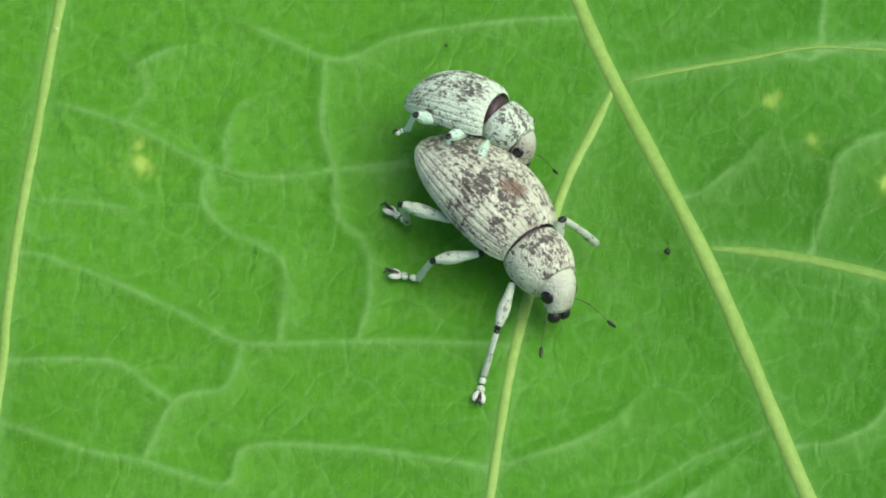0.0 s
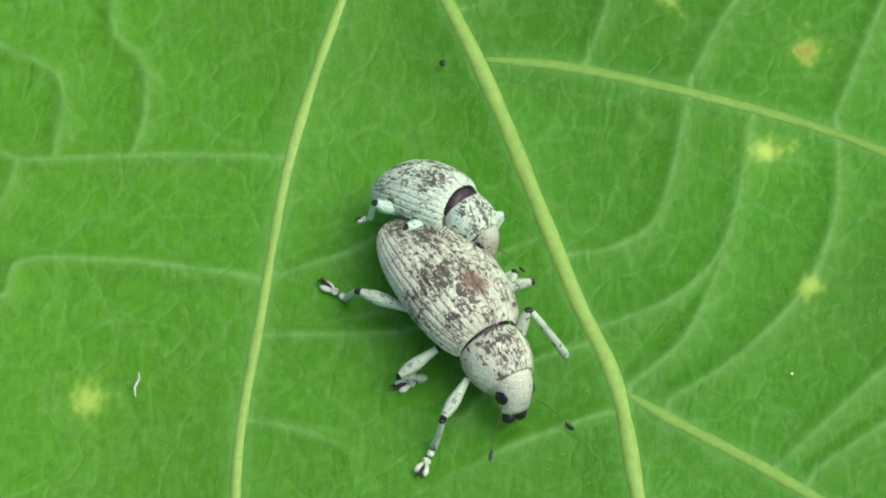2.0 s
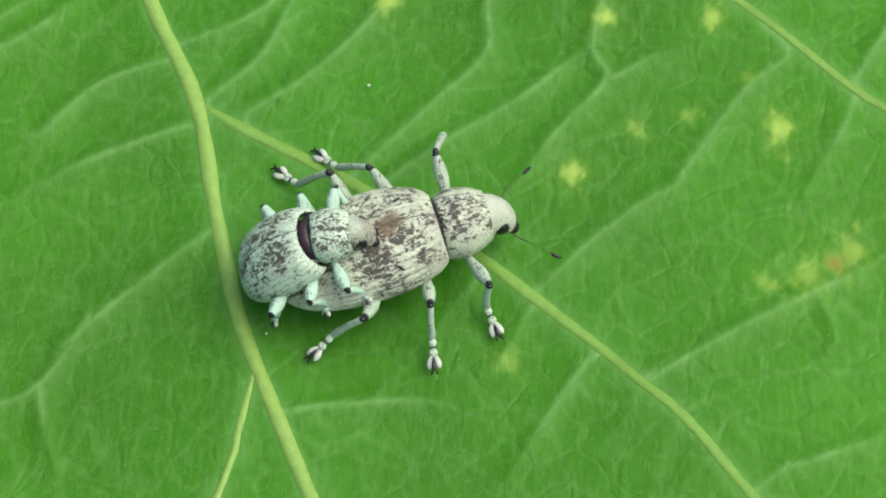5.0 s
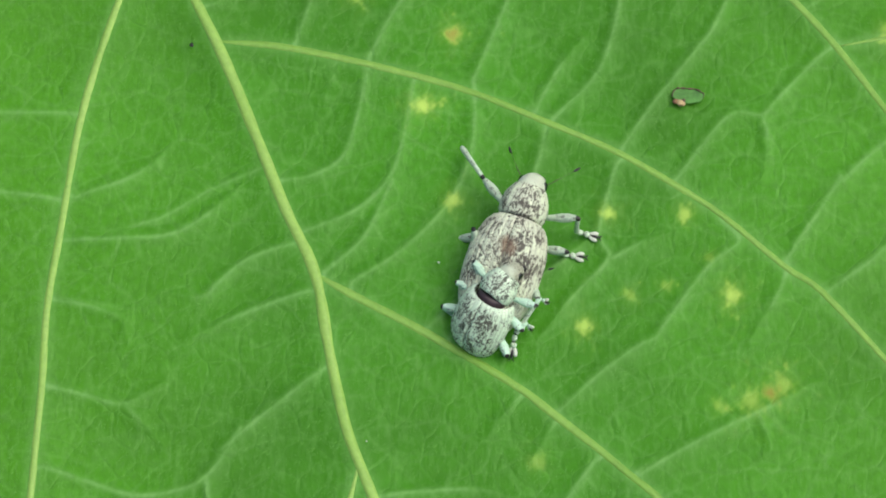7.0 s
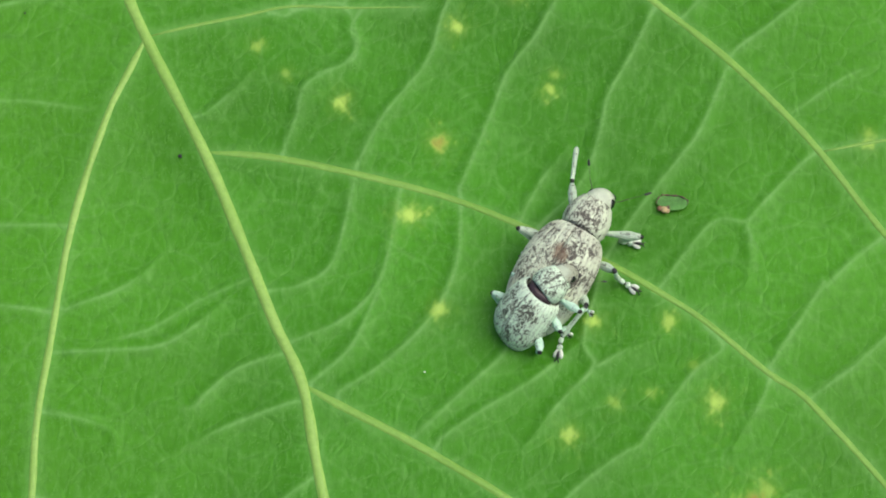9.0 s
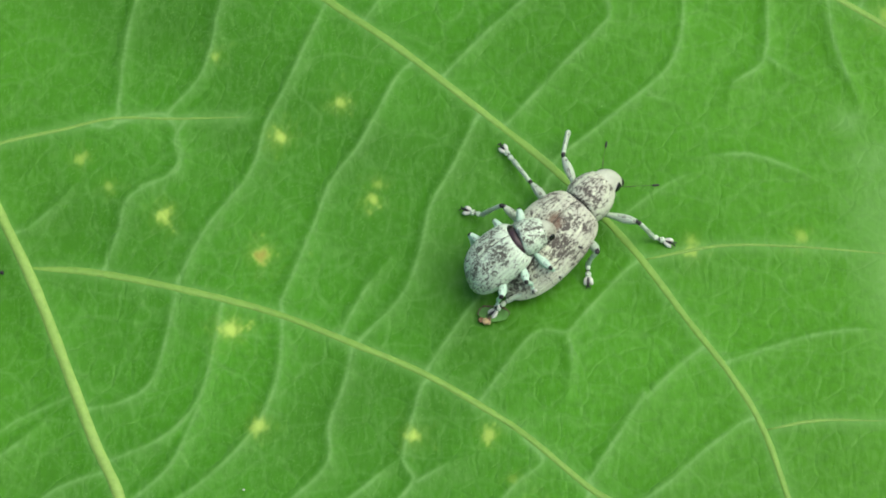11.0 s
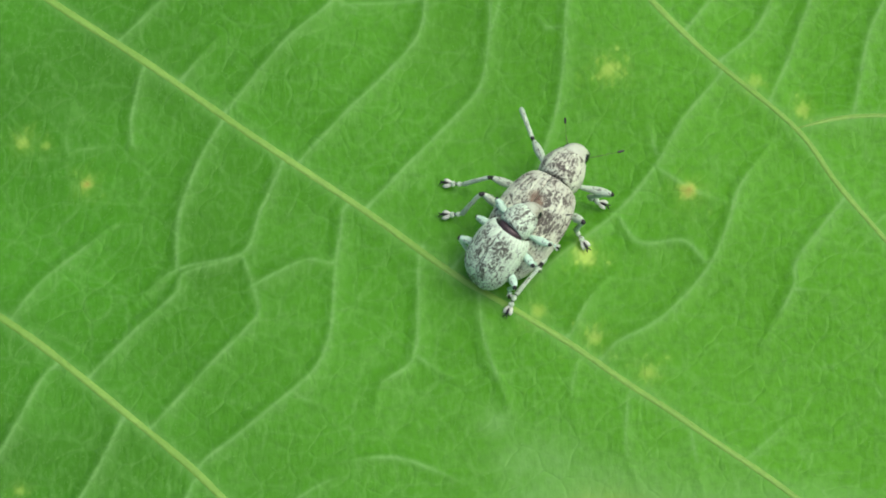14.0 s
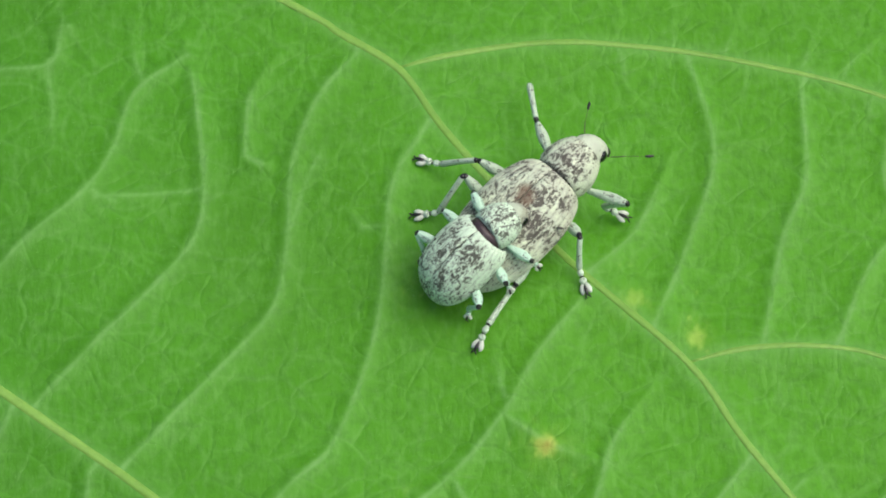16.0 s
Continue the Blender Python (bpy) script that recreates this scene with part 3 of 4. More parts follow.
    fine_vein((27.6, 4.5), (26.2, 1.8))
    fine_vein((50.8, 24.1), (51.0, 22.4), (51.2, 21.5))
    fine_vein((54.6, 5.8), (57.2, 8.4))
    fine_vein((46.9, 7.5), (46.8, 9.1), (47.1, 10.7))
    fine_vein((49.3, 9.0), (49.1, 6.3), (49.7, 4.1))
    fine_vein((52.0, 7.0), (52.4, 4.0))
    fine_vein((1.7, -8.2), (4.2, -7.7), (6.6, -6.1), (8.8, -5.1))
    fine_vein((-12.6, 8.9), (-11.5, 7.0), (-11.8, 6.1))
    fine_vein((-15.0, 2.6), (-12.4, 2.5), (-11.5, 2.1), (-10.9, 0.8))
    fine_vein((11.9, 0.3), (11.3, -1.7))
    fine_vein((36.8, 30.1), (38.5, 30.2), (40.4, 30.4))
    fine_vein((65, 33.2), (64.9, 31.1))
    fine_vein((34.6, 9.3), (35.8, 8.7), (36.1, 7.8))
    fine_vein((45.5, 33), (44.4, 30.5), (43.8, 28.6))
    fine_vein((-4.2, 3.9), (-1.9, 4.1), (0.2, 3.8), (2.6, 3.4))


def blade_height(x, y):
    """Height of the blade's upper face."""
    i = np.clip(np.searchsorted(BLADE["xs"], x), 0, len(BLADE["xs"]) - 1)
    j = np.clip(np.searchsorted(BLADE["ys"], y), 0, len(BLADE["ys"]) - 1)
    return BLADE["z"][i, j]


def rib(name, points, wide, narrow, material, parent, label="", flat=0.4):
    line = smooth_line(points, 0.5)
    n = len(line)
    bm = bmesh.new()
    spine, radii = [], []
    for i, (x, y) in enumerate(line):
        r = 1.1 * (wide + (narrow - wide) * i / (n - 1))
        r *= 1 + 0.16 * noise.noise((x * 0.6, y * 0.6, 5.0)) + 0.13 * noise.noise((x * 1.7, y * 1.7, 9.0))
        end = min(1.0, 0.35 + 0.65 * min(i, n - 1 - i) / 3)
        spine.append((x, y, float(droop(x, y)) - 0.03 - 0.45 * r * flat))
        radii.append(r * end)
    tube(bm, spine, radii, 10, flat)
    return part(name, bm, material, parent, label)


def droop(x, y):
    """The blade is level where the walk leads and hangs towards its margin."""
    dx = np.maximum(0, np.maximum(-20 - x, x - 72))
    dy = np.maximum(0, np.maximum(-30 - y, y - 42))
    return -0.006 * (dx ** 2 + dy ** 2)


def build_leaf():
    leaf = thing("leaf", "broad green leaf with yellow-green ribs and pale blotches", "leaf", "structure")
    cross_veins()
    xs = spaced(-100, 110, -18.0, 70.0, 0.09, 1.5)
    ys = spaced(-115, 100, -28.0, 40.0, 0.09, 1.5)
    gx, gy = np.meshgrid(xs, ys, indexing="ij")
    main = np.full(gx.shape, 9.0)
    small = np.full(gx.shape, 9.0)
    near(main, xs, ys, smooth_line(MIDRIB, 0.3), 3.0)
    for points, _, _ in LATERALS + BRANCHES:
        near(main, xs, ys, smooth_line(points, 0.3), 3.0)
    slight = np.full(gx.shape, 9.0)
    ribs = [smooth_line(points, 0.3) for points in [MIDRIB] + [p for p, _, _ in LATERALS + BRANCHES]]
    net = CROSS + FINE
    for i, line in enumerate(net):
        others = np.vstack(ribs + net[:i] + net[i + 1:])
        line, fade = joined(line, others)
        near(small if i < len(CROSS) else slight, xs, ys, line, 2.2, fade)
    rng = np.random.default_rng(4)
    # soft unevenness, from a few waves
    waves = sum(a * np.sin(kx * gx + ky * gy + p) for a, kx, ky, p in zip((0.10, 0.08, 0.06, 0.05, 0.03, 0.03), rng.uniform(-0.5, 0.5, 6), rng.uniform(-0.5, 0.5, 6), rng.uniform(0, 6, 6)))
    grain = sum(np.sin(kx * gx + ky * gy + p) for kx, ky, p in zip(rng.uniform(-9, 9, 14), rng.uniform(-9, 9, 14), rng.uniform(0, 6, 14))) / 5
    star = sum(np.sin(kx * gx + ky * gy + p) for kx, ky, p in zip(rng.uniform(-22, 22, 14), rng.uniform(-22, 22, 14), rng.uniform(0, 6, 14))) / 4
    # the veins stand up as ridges, the fields between them hang a little
    ridge = np.exp(-(small / 0.38) ** 2) + 0.30 * np.exp(-(small / 1.1) ** 2)
    low_ridge = 0.45 * np.exp(-(slight / 0.35) ** 2)
    field = 1 - np.exp(-(main / 0.8) ** 2)
    z = droop(gx, gy) + waves * (1 - np.exp(-(main / 1.5) ** 2)) - 0.16 + field * 0.135 * np.maximum(ridge, low_ridge) + 0.10 * np.exp(-(main / 1.1) ** 2)
    z += 0.010 * grain * field
    level = np.exp(-(main / 0.45) ** 2)
    z = z * (1 - level) + (droop(gx, gy) - 0.04) * level
    vein = np.exp(-(small / (0.085 + 0.015 * grain)) ** 2) * (0.50 + 0.16 * grain) + 0.23 * np.exp(-(small / 0.21) ** 2) + 0.45 * np.exp(-(main / 0.36) ** 2)
    vein = np.maximum(vein, np.exp(-(slight / 0.085) ** 2) * (0.45 + 0.12 * grain) + 0.14 * np.exp(-(slight / 0.25) ** 2))
    lesion = np.zeros(gx.shape)
    scorch = np.zeros(gx.shape)
    for x, y, r, strength, brown in LESIONS:
        d = np.hypot(gx - x, (gy - y) * 0.9) * (1 + 0.3 * grain + 0.22 * star)
        lesion = np.maximum(lesion, strength * (0.80 * np.exp(-(d / (r * 0.55)) ** 3) + 0.20 * np.exp(-(d / (r * 1.1)) ** 2)))
        if brown:
            scorch = np.maximum(scorch, 0.6 * np.exp(-(d / (r * 0.35)) ** 2))
    # lighter, yellower green towards the right and the left of the blade
    paling = 0.75 * np.clip((gx - 24) / 30, 0, 1) + 0.65 * np.clip((10 - gx) / 16, 0, 1)
    s, out = leaf_axis(gx, gy)
    keep_at = np.abs(out) < half_width(s)
    holes = [ragged(h) for h in HOLES]
    for hole in holes:
        rim = np.full(gx.shape, 9.0)
        near(rim, xs, ys, hole, 3.0)
        keep_at &= ~inside(gx, gy, hole)
        browned = 1 - np.clip((gx - 66) / 3, 0, 1)
        scorch = np.maximum(scorch, browned * (0.75 if hole is holes[0] else 0.4) * np.exp(-(np.maximum(0, rim + 0.09 * grain + 0.09 * star) / 0.24) ** 2))
        lesion = np.maximum(lesion, (0.28 if hole is holes[0] else 0.05) * np.exp(-((rim + 0.1 * grain) / 0.8) ** 2))
        pallor = 0.48 if hole is holes[0] else 0.12
        vein = np.maximum(vein, (pallor + 0.1 * grain * pallor) * np.exp(-((rim - 0.8 + 0.5 * waves / 0.1) / 1.9) ** 2))
        z -= 0.25 * np.exp(-(rim / 1.0) ** 2)
    for x, y, wide in ((44.4, 5.9, 1.3), (45.8, 5.6, 1.8), (45.0, 3.9, 1.5), (47.5, 4.4, 1.5), (50.0, 3.7, 1.2), (43.4, 7.9, 0.9)):
        vein = np.maximum(vein, (0.5 + 0.14 * grain) * np.exp(-(np.hypot(gx - x, gy - y) * (1 + 0.15 * star) / wide) ** 2))
    keep = keep_at[:-1, :-1] & keep_at[1:, :-1] & keep_at[1:, 1:] & keep_at[:-1, 1:]
    BLADE.update(xs=xs, ys=ys, z=z)
    grid_mesh("blade", xs, ys, z, keep, LEAF, leaf, (("vein", np.clip(vein, 0, 1)), ("lesion", np.clip(lesion, 0, 1)), ("scorch", np.clip(scorch, 0, 1)), ("paling", paling)), "finely hairy green blade, swollen between its veins")
    # the underside
    ux, uy = np.arange(-100, 110, 1.0), np.arange(-115, 100, 1.0)
    bx, by = np.meshgrid(ux, uy, indexing="ij")
    s, out = leaf_axis(bx, by)
    under = np.abs(out) < half_width(s) - 0.5
    for hole in holes:
        under &= ~inside(bx, by, hole)
    keep = under[:-1, :-1] & under[1:, :-1] & under[1:, 1:] & under[:-1, 1:]
    grid_mesh("underside", ux, uy, droop(bx, by) - 0.5, keep, LEAF_BELOW, leaf)
    rib("midrib", MIDRIB, 0.30, 0.20, RIB, leaf, "raised yellow-green midrib", 0.6)
    for i, (points, wide, narrow) in enumerate(LATERALS):
        rib("lateral_vein", points, wide * (1.0 if i < 3 else 1.2), narrow * (1.0 if i < 3 else 1.2), RIB if i < 3 else RIB_SIDE, leaf, "", 0.55 if i < 3 else 0.36)
    for points, wide, narrow in BRANCHES:
        rib("branch_vein", points, wide, narrow, RIB_SIDE, leaf, "", 0.33)
    for hole in holes:
        bm = bmesh.new()
        runs, last = [[]], None
        for x, y in hole:
            browned = x < 66
            if browned and last and math.dist((x, y), last) < 3:
                runs[-1].append((x, y, -0.06 + 0.05 * noise.noise((x * 2, y * 2, 0))))
            elif runs[-1]:
                runs.append([])
            last = (x, y)
        for run in runs:
            if len(run) > 3:
                tube(bm, run, [0.05 * (1 + 1.2 * noise.noise((x * 2.5, y * 2.5, 4))) for x, y, _ in run], 7, 1.5)
        part("eaten_edge", bm, SCORCH, leaf, "browned edge of an eaten hole")
    hairs(leaf, holes)
    return leaf


def hairs(leaf, holes):
    """Short pale hairs, lying mostly one way."""
    rng = np.random.default_rng(11)
    n = 70000
    x, y = rng.uniform(-18, 70, n), rng.uniform(-28, 40, n)
    free = np.ones(n, bool)
    for hole in holes:
        free &= ~inside(x, y, hole)
    # the right half of the blade is balder
    free &= rng.random(n) > 0.88 * np.clip((x - 14) / 22, 0, 1)
    x, y = x[free], y[free]
    n = len(x)
    turn, length = rng.normal(-1.9, 0.45, n), rng.uniform(0.18, 0.45, n)
    dx, dy, w = np.cos(turn), np.sin(turn), 0.006
    root = np.stack([x, y, blade_height(x, y) - 0.02], -1)
    side = np.stack([-dy, dx, np.zeros(n)], -1) * w
    bend = root + np.stack([dx * length * 0.5, dy * length * 0.5, 0.06 + 0.08 * rng.random(n)], -1)
    tip = root + np.stack([dx * length, dy * length, 0.06 + 0.16 * rng.random(n)], -1)
    co = np.stack([root - side, root + side, bend + side, bend - side, tip], 1).reshape(-1, 3) * MM
    base = np.arange(n)[:, None] * 5
    faces = [tuple(f) for f in base + [0, 1, 2, 3]] + [tuple(f) for f in base + [3, 2, 4]]
    mesh = bpy.data.meshes.new("leaf_hair")
    mesh.from_pydata(co.tolist(), [], faces)
    mesh.materials.append(HAIR)
    ob = new("leaf_hair", mesh)
    ob.parent = leaf
    tagged(ob, "short pale hairs on the blade", "", "", "stuff")


def build_leaf_below():
    """The next leaf of the plant, seen through the hole; its green is darkened for shade."""
    leaf = thing("lower_leaf", "darker green leaf hanging beneath the eaten one", "leaf", "structure")
    xs, ys = spaced(0, 150, 40, 66, 0.25, 1.0), spaced(-70, 60, -14, 10, 0.25, 1.0)
    gx, gy = np.meshgrid(xs, ys, indexing="ij")
    main = np.full(gx.shape, 9.0)
    axis = smooth_line([(43, -6), (52.2, -0.9), (56.8, 1.8), (80, 15)], 0.4)
    near(main, xs, ys, axis, 4.0)
    ux, uy = 0.866, 0.500
    ribs = [smooth_line([(52.2 + ux * k + (ux * 0.7 - side * uy) * m, -0.9 + uy * k + (uy * 0.7 + side * ux) * m) for m in (0, 8, 18, 30)], 0.5) for side in (1, -1) for k in range(-30, 60, 9)]
    for line in ribs:
        near(main, xs, ys, line, 4.0)
    z = -0.74 - 0.02 * np.abs(gx - 52) + 0.03 * np.sin(gx * 0.25) * np.cos(gy * 0.2) + 0.06 * (1 - np.exp(-(main / 2.0) ** 2))
    away = np.hypot((gx - 74) / 70, (gy + 4) / 58)
    keep_at = away < 1
    keep = keep_at[:-1, :-1] & keep_at[1:, :-1] & keep_at[1:, 1:] & keep_at[:-1, 1:]
    flat = np.zeros(gx.shape)
    blots = sum(0.4 * np.exp(-(((gx - x + 0.4 * (gy - y)) / 0.3) ** 2 + ((gy - y) / 0.7) ** 2)) for x, y in ((48.6, 1.5), (49.7, 0.9), (47.7, 0.1), (52.0, 1.6), (52.7, -0.6), (50.8, 0.3)))
    grid_mesh("blade", xs, ys, z, keep, LEAF_BELOW, leaf, (("vein", np.exp(-(main / 0.6) ** 2)), ("lesion", np.clip(blots, 0, 0.6)), ("scorch", flat)))
    grid_mesh("underside", xs, ys, z - 0.4, keep, LEAF_BELOW, leaf)
    bm = bmesh.new()
    line = smooth_line([(40.0, -8.0), (47.0, -3.9), (52.1, -0.9), (56.4, 1.7), (64.0, 6.2), (76.0, 13.0)], 0.5)
    tube(bm, [(x, y, -0.74 - 0.02 * abs(x - 52)) for x, y in line], [0.17] * len(line), 10, 0.5)
    part("midrib", bm, RIB_LOWER, leaf, "dull yellow-green midrib")
    return leaf


def build_ground():
    bm = bmesh.new()
    bmesh.ops.create_grid(bm, x_segments=40, y_segments=40, size=400000)
    for v in bm.verts:
        v.co.z = -350
    ob = part("ground", bm, SOIL, None)
    return tagged(ob, "dark soil far beneath the leaves", "ground", "", "structure")


# ---- the weevils ----
# each body looks along +x with its neck over the origin, millimetres
def shell(side, k, long=1.0, gap=0.0, slim=1.0, neck=0.66, deep=0.0):
    """One wing case, with rows of pits; its disc is speckled, its borders are plain."""
    bm = bmesh.new()
    rings = []
    pit = bm.verts.layers.float.new("pit")
    disc = bm.verts.layers.float.new("disc")
    count, around = 96, 100
    pitted, inner = [], []
    for i in range(count):
        t = math.sin(math.pi / 2 * i / (count - 1))
        x = (0.10 - 4.95 * t) * long - gap
        w = 1.68 * slim * max(0.0004, 1 - max(0, (t - 0.42) / 0.58) ** 2.5) ** 0.5
        w *= neck + (1 - neck) * math.sin(math.pi / 2 * min(1, t / 0.36)) ** 0.75
        front = min(1, t / 0.07) ** 0.5
        w *= 0.88 + 0.12 * front
        low = 0.92 - deep + 0.30 * t ** 2
        top = 2.40 + 0.48 * math.sin(math.pi * min(1, t * 0.95 + 0.05)) ** 0.8 - 0.62 * t ** 2.4 - 0.12 * (1 - front)
        top = low + (top - low) * max(0.0004, 1 - max(0, (t - 0.6) / 0.4) ** 3) ** 0.5
        ring = []
        for j in range(around):
            u = j / (around - 1)
            a = u * math.pi * 0.60
            row = (0.5 + 0.5 * math.cos(u * 2 * math.pi * 9.5)) ** 5
            hole = row * (0.35 + 0.65 * (0.5 + 0.5 * math.sin(x * 24 + 2.1 * math.floor(u * 9.5 + 0.5))) ** 2)
            r = 1 - 0.010 * row - 0.018 * hole - (0.012 if u < 0.02 else 0)
            pitted.append(hole * min(1, 6 * u))
            edge = 0.66 + 0.10 * math.sin(x * 2.3 + 0.8) + 0.05 * math.sin(x * 6.1)
            inner.append(min(1, max(0, (edge - u) / 0.3)) * min(1, max(0, (t - 0.02) / 0.12)) )
            y = side * (0.012 + w * math.sin(a) ** 0.86 * r)
            z = low + (top - low) * (0.36 + 0.64 * math.cos(a)) * r
            ring.append((x * k, y * k, z * k))
        rings.append(ring)
    rows = skin(bm, rings, closed=False, caps=False)
    for v, depth, speckle in zip((v for row in rows for v in row), pitted, inner):
        v[pit] = depth
        v[disc] = speckle
    return bm


def trunk(k, long=1.0, slim=1.0):
    bm = bmesh.new()
    rings = []
    for i in range(16):
        t = i / 15
        x = (0.1 - 4.65 * t) * long
        w = 1.30 * slim * max(0.05, 1 - abs((t - 0.45) / 0.56) ** 2.2) ** 0.5
        rings.append([(a * k, b * k, c * k) for a, b, c in oval(x, 0, 1.30 + 0.05 * t, w, 0.72 * (w / 1.3) ** 0.7, 20)])
    skin(bm, rings)
    return bm


def speckled(bm, k, axis=1.42, width=1.0):
    """Marks the upper middle of a part, where the dark scales sit."""
    disc = bm.verts.layers.float.new("disc")
    for v in bm.verts:
        up = math.atan2(abs(v.co.y) / (k * width), v.co.z / k - axis)
        v[disc] = min(1, max(0, (1.25 + 0.15 * math.sin(v.co.x * 5 / k) - up) / 0.35))
    return bm


def pronotum(k):
    bm = bmesh.new()
    plan = [(0.0, 0.84, 0.90), (0.06, 0.93, 0.98), (0.35, 1.04, 1.04), (0.75, 1.06, 1.05), (1.10, 0.99, 1.00), (1.36, 0.88, 0.91), (1.52, 0.79, 0.82), (1.60, 0.76, 0.79), (1.61, 0.68, 0.70)]
    rings = [[(a * k, b * k, c * k) for a, b, c in oval(0.94 * x, 0, 1.42 - 0.03 * x, w, h, 36, 0.08)] for x, w, h in plan]
    skin(bm, rings)
    bmesh.ops.subdivide_edges(bm, edges=bm.edges[:], cuts=1, use_grid_fill=True, smooth=0.4)
    return speckled(bm, k)


def head(k):
    """A round skull that bends down into a short blunt snout."""
    bm = bmesh.new()
    # place along, height, half width, half depth, how far the ring leans over
    plan = [(1.40, 1.38, 0.63, 0.66, 0), (1.57, 1.37, 0.62, 0.65, 6), (1.70, 1.30, 0.60, 0.61, 18), (1.82, 1.18, 0.56, 0.55, 32), (1.92, 1.03, 0.51, 0.49, 42), (2.01, 0.87, 0.47, 0.43, 48), (2.08, 0.74, 0.46, 0.38, 50), (2.12, 0.68, 0.38, 0.30, 50)]
    rings = []
    for x, z, w, h, lean in plan:
        c, s = math.cos(radians(lean)), math.sin(radians(lean))
        rings.append([((x + (q[2]) * s) * k, q[1] * k, (z + q[2] * c) * k) for q in oval(0, 0, 0, w, h, 28, 0, 0.94)])
    skin(bm, rings)
    bmesh.ops.subdivide_edges(bm, edges=bm.edges[:], cuts=1, use_grid_fill=True, smooth=0.5)
    return bm


def ball(x, y, z, rx, ry, rz, k, u=14, v=10):
    bm = bmesh.new()
    bmesh.ops.create_uvsphere(bm, u_segments=u, v_segments=v, radius=1)
    for p in bm.verts:
        p.co = Vector(((x + p.co.x * rx) * k, (y + p.co.y * ry) * k, (z + p.co.z * rz) * k))
    return bm


def antenna(side, k):
    """Scape, elbow and beaded whip; the dark club is a piece of its own."""
    bm = bmesh.new()
    line = smooth_line([(1.97, side * 0.46, 0.92), (2.20, side * 0.75, 0.92), (2.46, side * 0.98, 0.88)], 0.08)
    tube(bm, [tuple(p * k) for p in line], [(0.013 + 0.007 * i / len(line)) * k for i in range(len(line))], 7)
    whip = smooth_line([(2.46, side * 0.98, 0.88), (2.76, side * 1.21, 0.72), (3.04, side * 1.42, 0.56)], 0.035)
    tube(bm, [tuple(p * k) for p in whip], [(0.008 + 0.005 * math.sin(i * 1.5)) * k for i in range(len(whip))], 7)
    return bm


def club(side, k):
    bm = bmesh.new()
    line = smooth_line([(3.04, side * 1.42, 0.56), (3.16, side * 1.51, 0.50), (3.30, side * 1.61, 0.45)], 0.03)
    n = len(line)
    tube(bm, [tuple(p * k) for p in line], [(0.018 + 0.042 * math.sin(math.pi * min(1, 0.15 + 0.85 * i / n))) * k for i in range(n)], 8)
    return bm


def limb(length, plan, k, bend=0.0, stout=1.0):
    """A leg piece along +x: plan of (place, radius, slot)."""
    bm = bmesh.new()
    rings, slots = [], []
    for t, r, slot in plan:
        rings.append([(a * k, b * k, c * k) for a, b, c in oval(length * t, 0, bend * math.sin(math.pi * t), r * 0.88 * stout, r * stout, 12)])
        slots.append(slot)
    skin(bm, rings, slots[:-1])
    return bm


FEMUR = [(0.0, 0.11, 1), (0.06, 0.12, 1), (0.10, 0.13, 0), (0.35, 0.18, 0), (0.55, 0.24, 0), (0.72, 0.24, 0), (0.88, 0.17, 0), (0.95, 0.13, 1), (0.99, 0.11, 1), (1.0, 0.08, 1)]
TIBIA = [(0.0, 0.08, 1), (0.03, 0.11, 1), (0.06, 0.12, 0), (0.30, 0.115, 0), (0.60, 0.12, 0), (0.91, 0.14, 0), (0.97, 0.13, 1), (1.0, 0.09, 1)]
STUMP = [(0.0, 0.08, 1), (0.03, 0.11, 1), (0.06, 0.12, 0), (0.30, 0.12, 0), (0.60, 0.135, 0), (0.88, 0.15, 0), (0.95, 0.13, 0), (0.98, 0.08, 1), (1.0, 0.03, 1)]


def foot(length, k):
    """Two beads, a two-lobed sole and a claw joint."""
    bm = bmesh.new()

    def bead(x0, x1, y, z, r0, r1, slot, lean=0.0):
        n = 6
        rings, slots = [], []
        for i in range(n + 1):
            t = i / n
            r = (r0 + (r1 - r0) * t) * max(0.25, math.sin(math.pi * (0.12 + 0.80 * t)))
            rings.append([(a * k, b * k, c * k) for a, b, c in oval(x0 + (x1 - x0) * t, y + lean * t, z, r, r * 0.8, 10)])
            slots.append(slot)
        skin(bm, rings, slots[:-1])

    bead(-0.02, length * 0.30, 0, 0.02, 0.11, 0.14, 0)
    bead(length * 0.27, length * 0.33, 0, 0.02, 0.09, 0.09, 1)
    bead(length * 0.30, length * 0.55, 0, 0.0, 0.12, 0.17, 0)
    for side in (-1, 1):
        bead(length * 0.50, length * 0.90, side * 0.06, -0.02, 0.09, 0.135, 2, side * 0.09)
    bead(length * 0.60, length * 0.98, 0, 0.08, 0.05, 0.08, 1)
    for side in (-1, 1):
        claw = smooth_line([(length * 0.96, side * 0.04, 0.08), (length * 1.03, side * 0.08, 0.06), (length * 1.07, side * 0.10, -0.02)], 0.03)
        tube(bm, [tuple(p * k) for p in claw], [0.035 * (1 - 0.8 * i / len(claw)) * k for i in range(len(claw))], 6, slot=1)
    return bm


SMALL, BOW = 0.755, 30
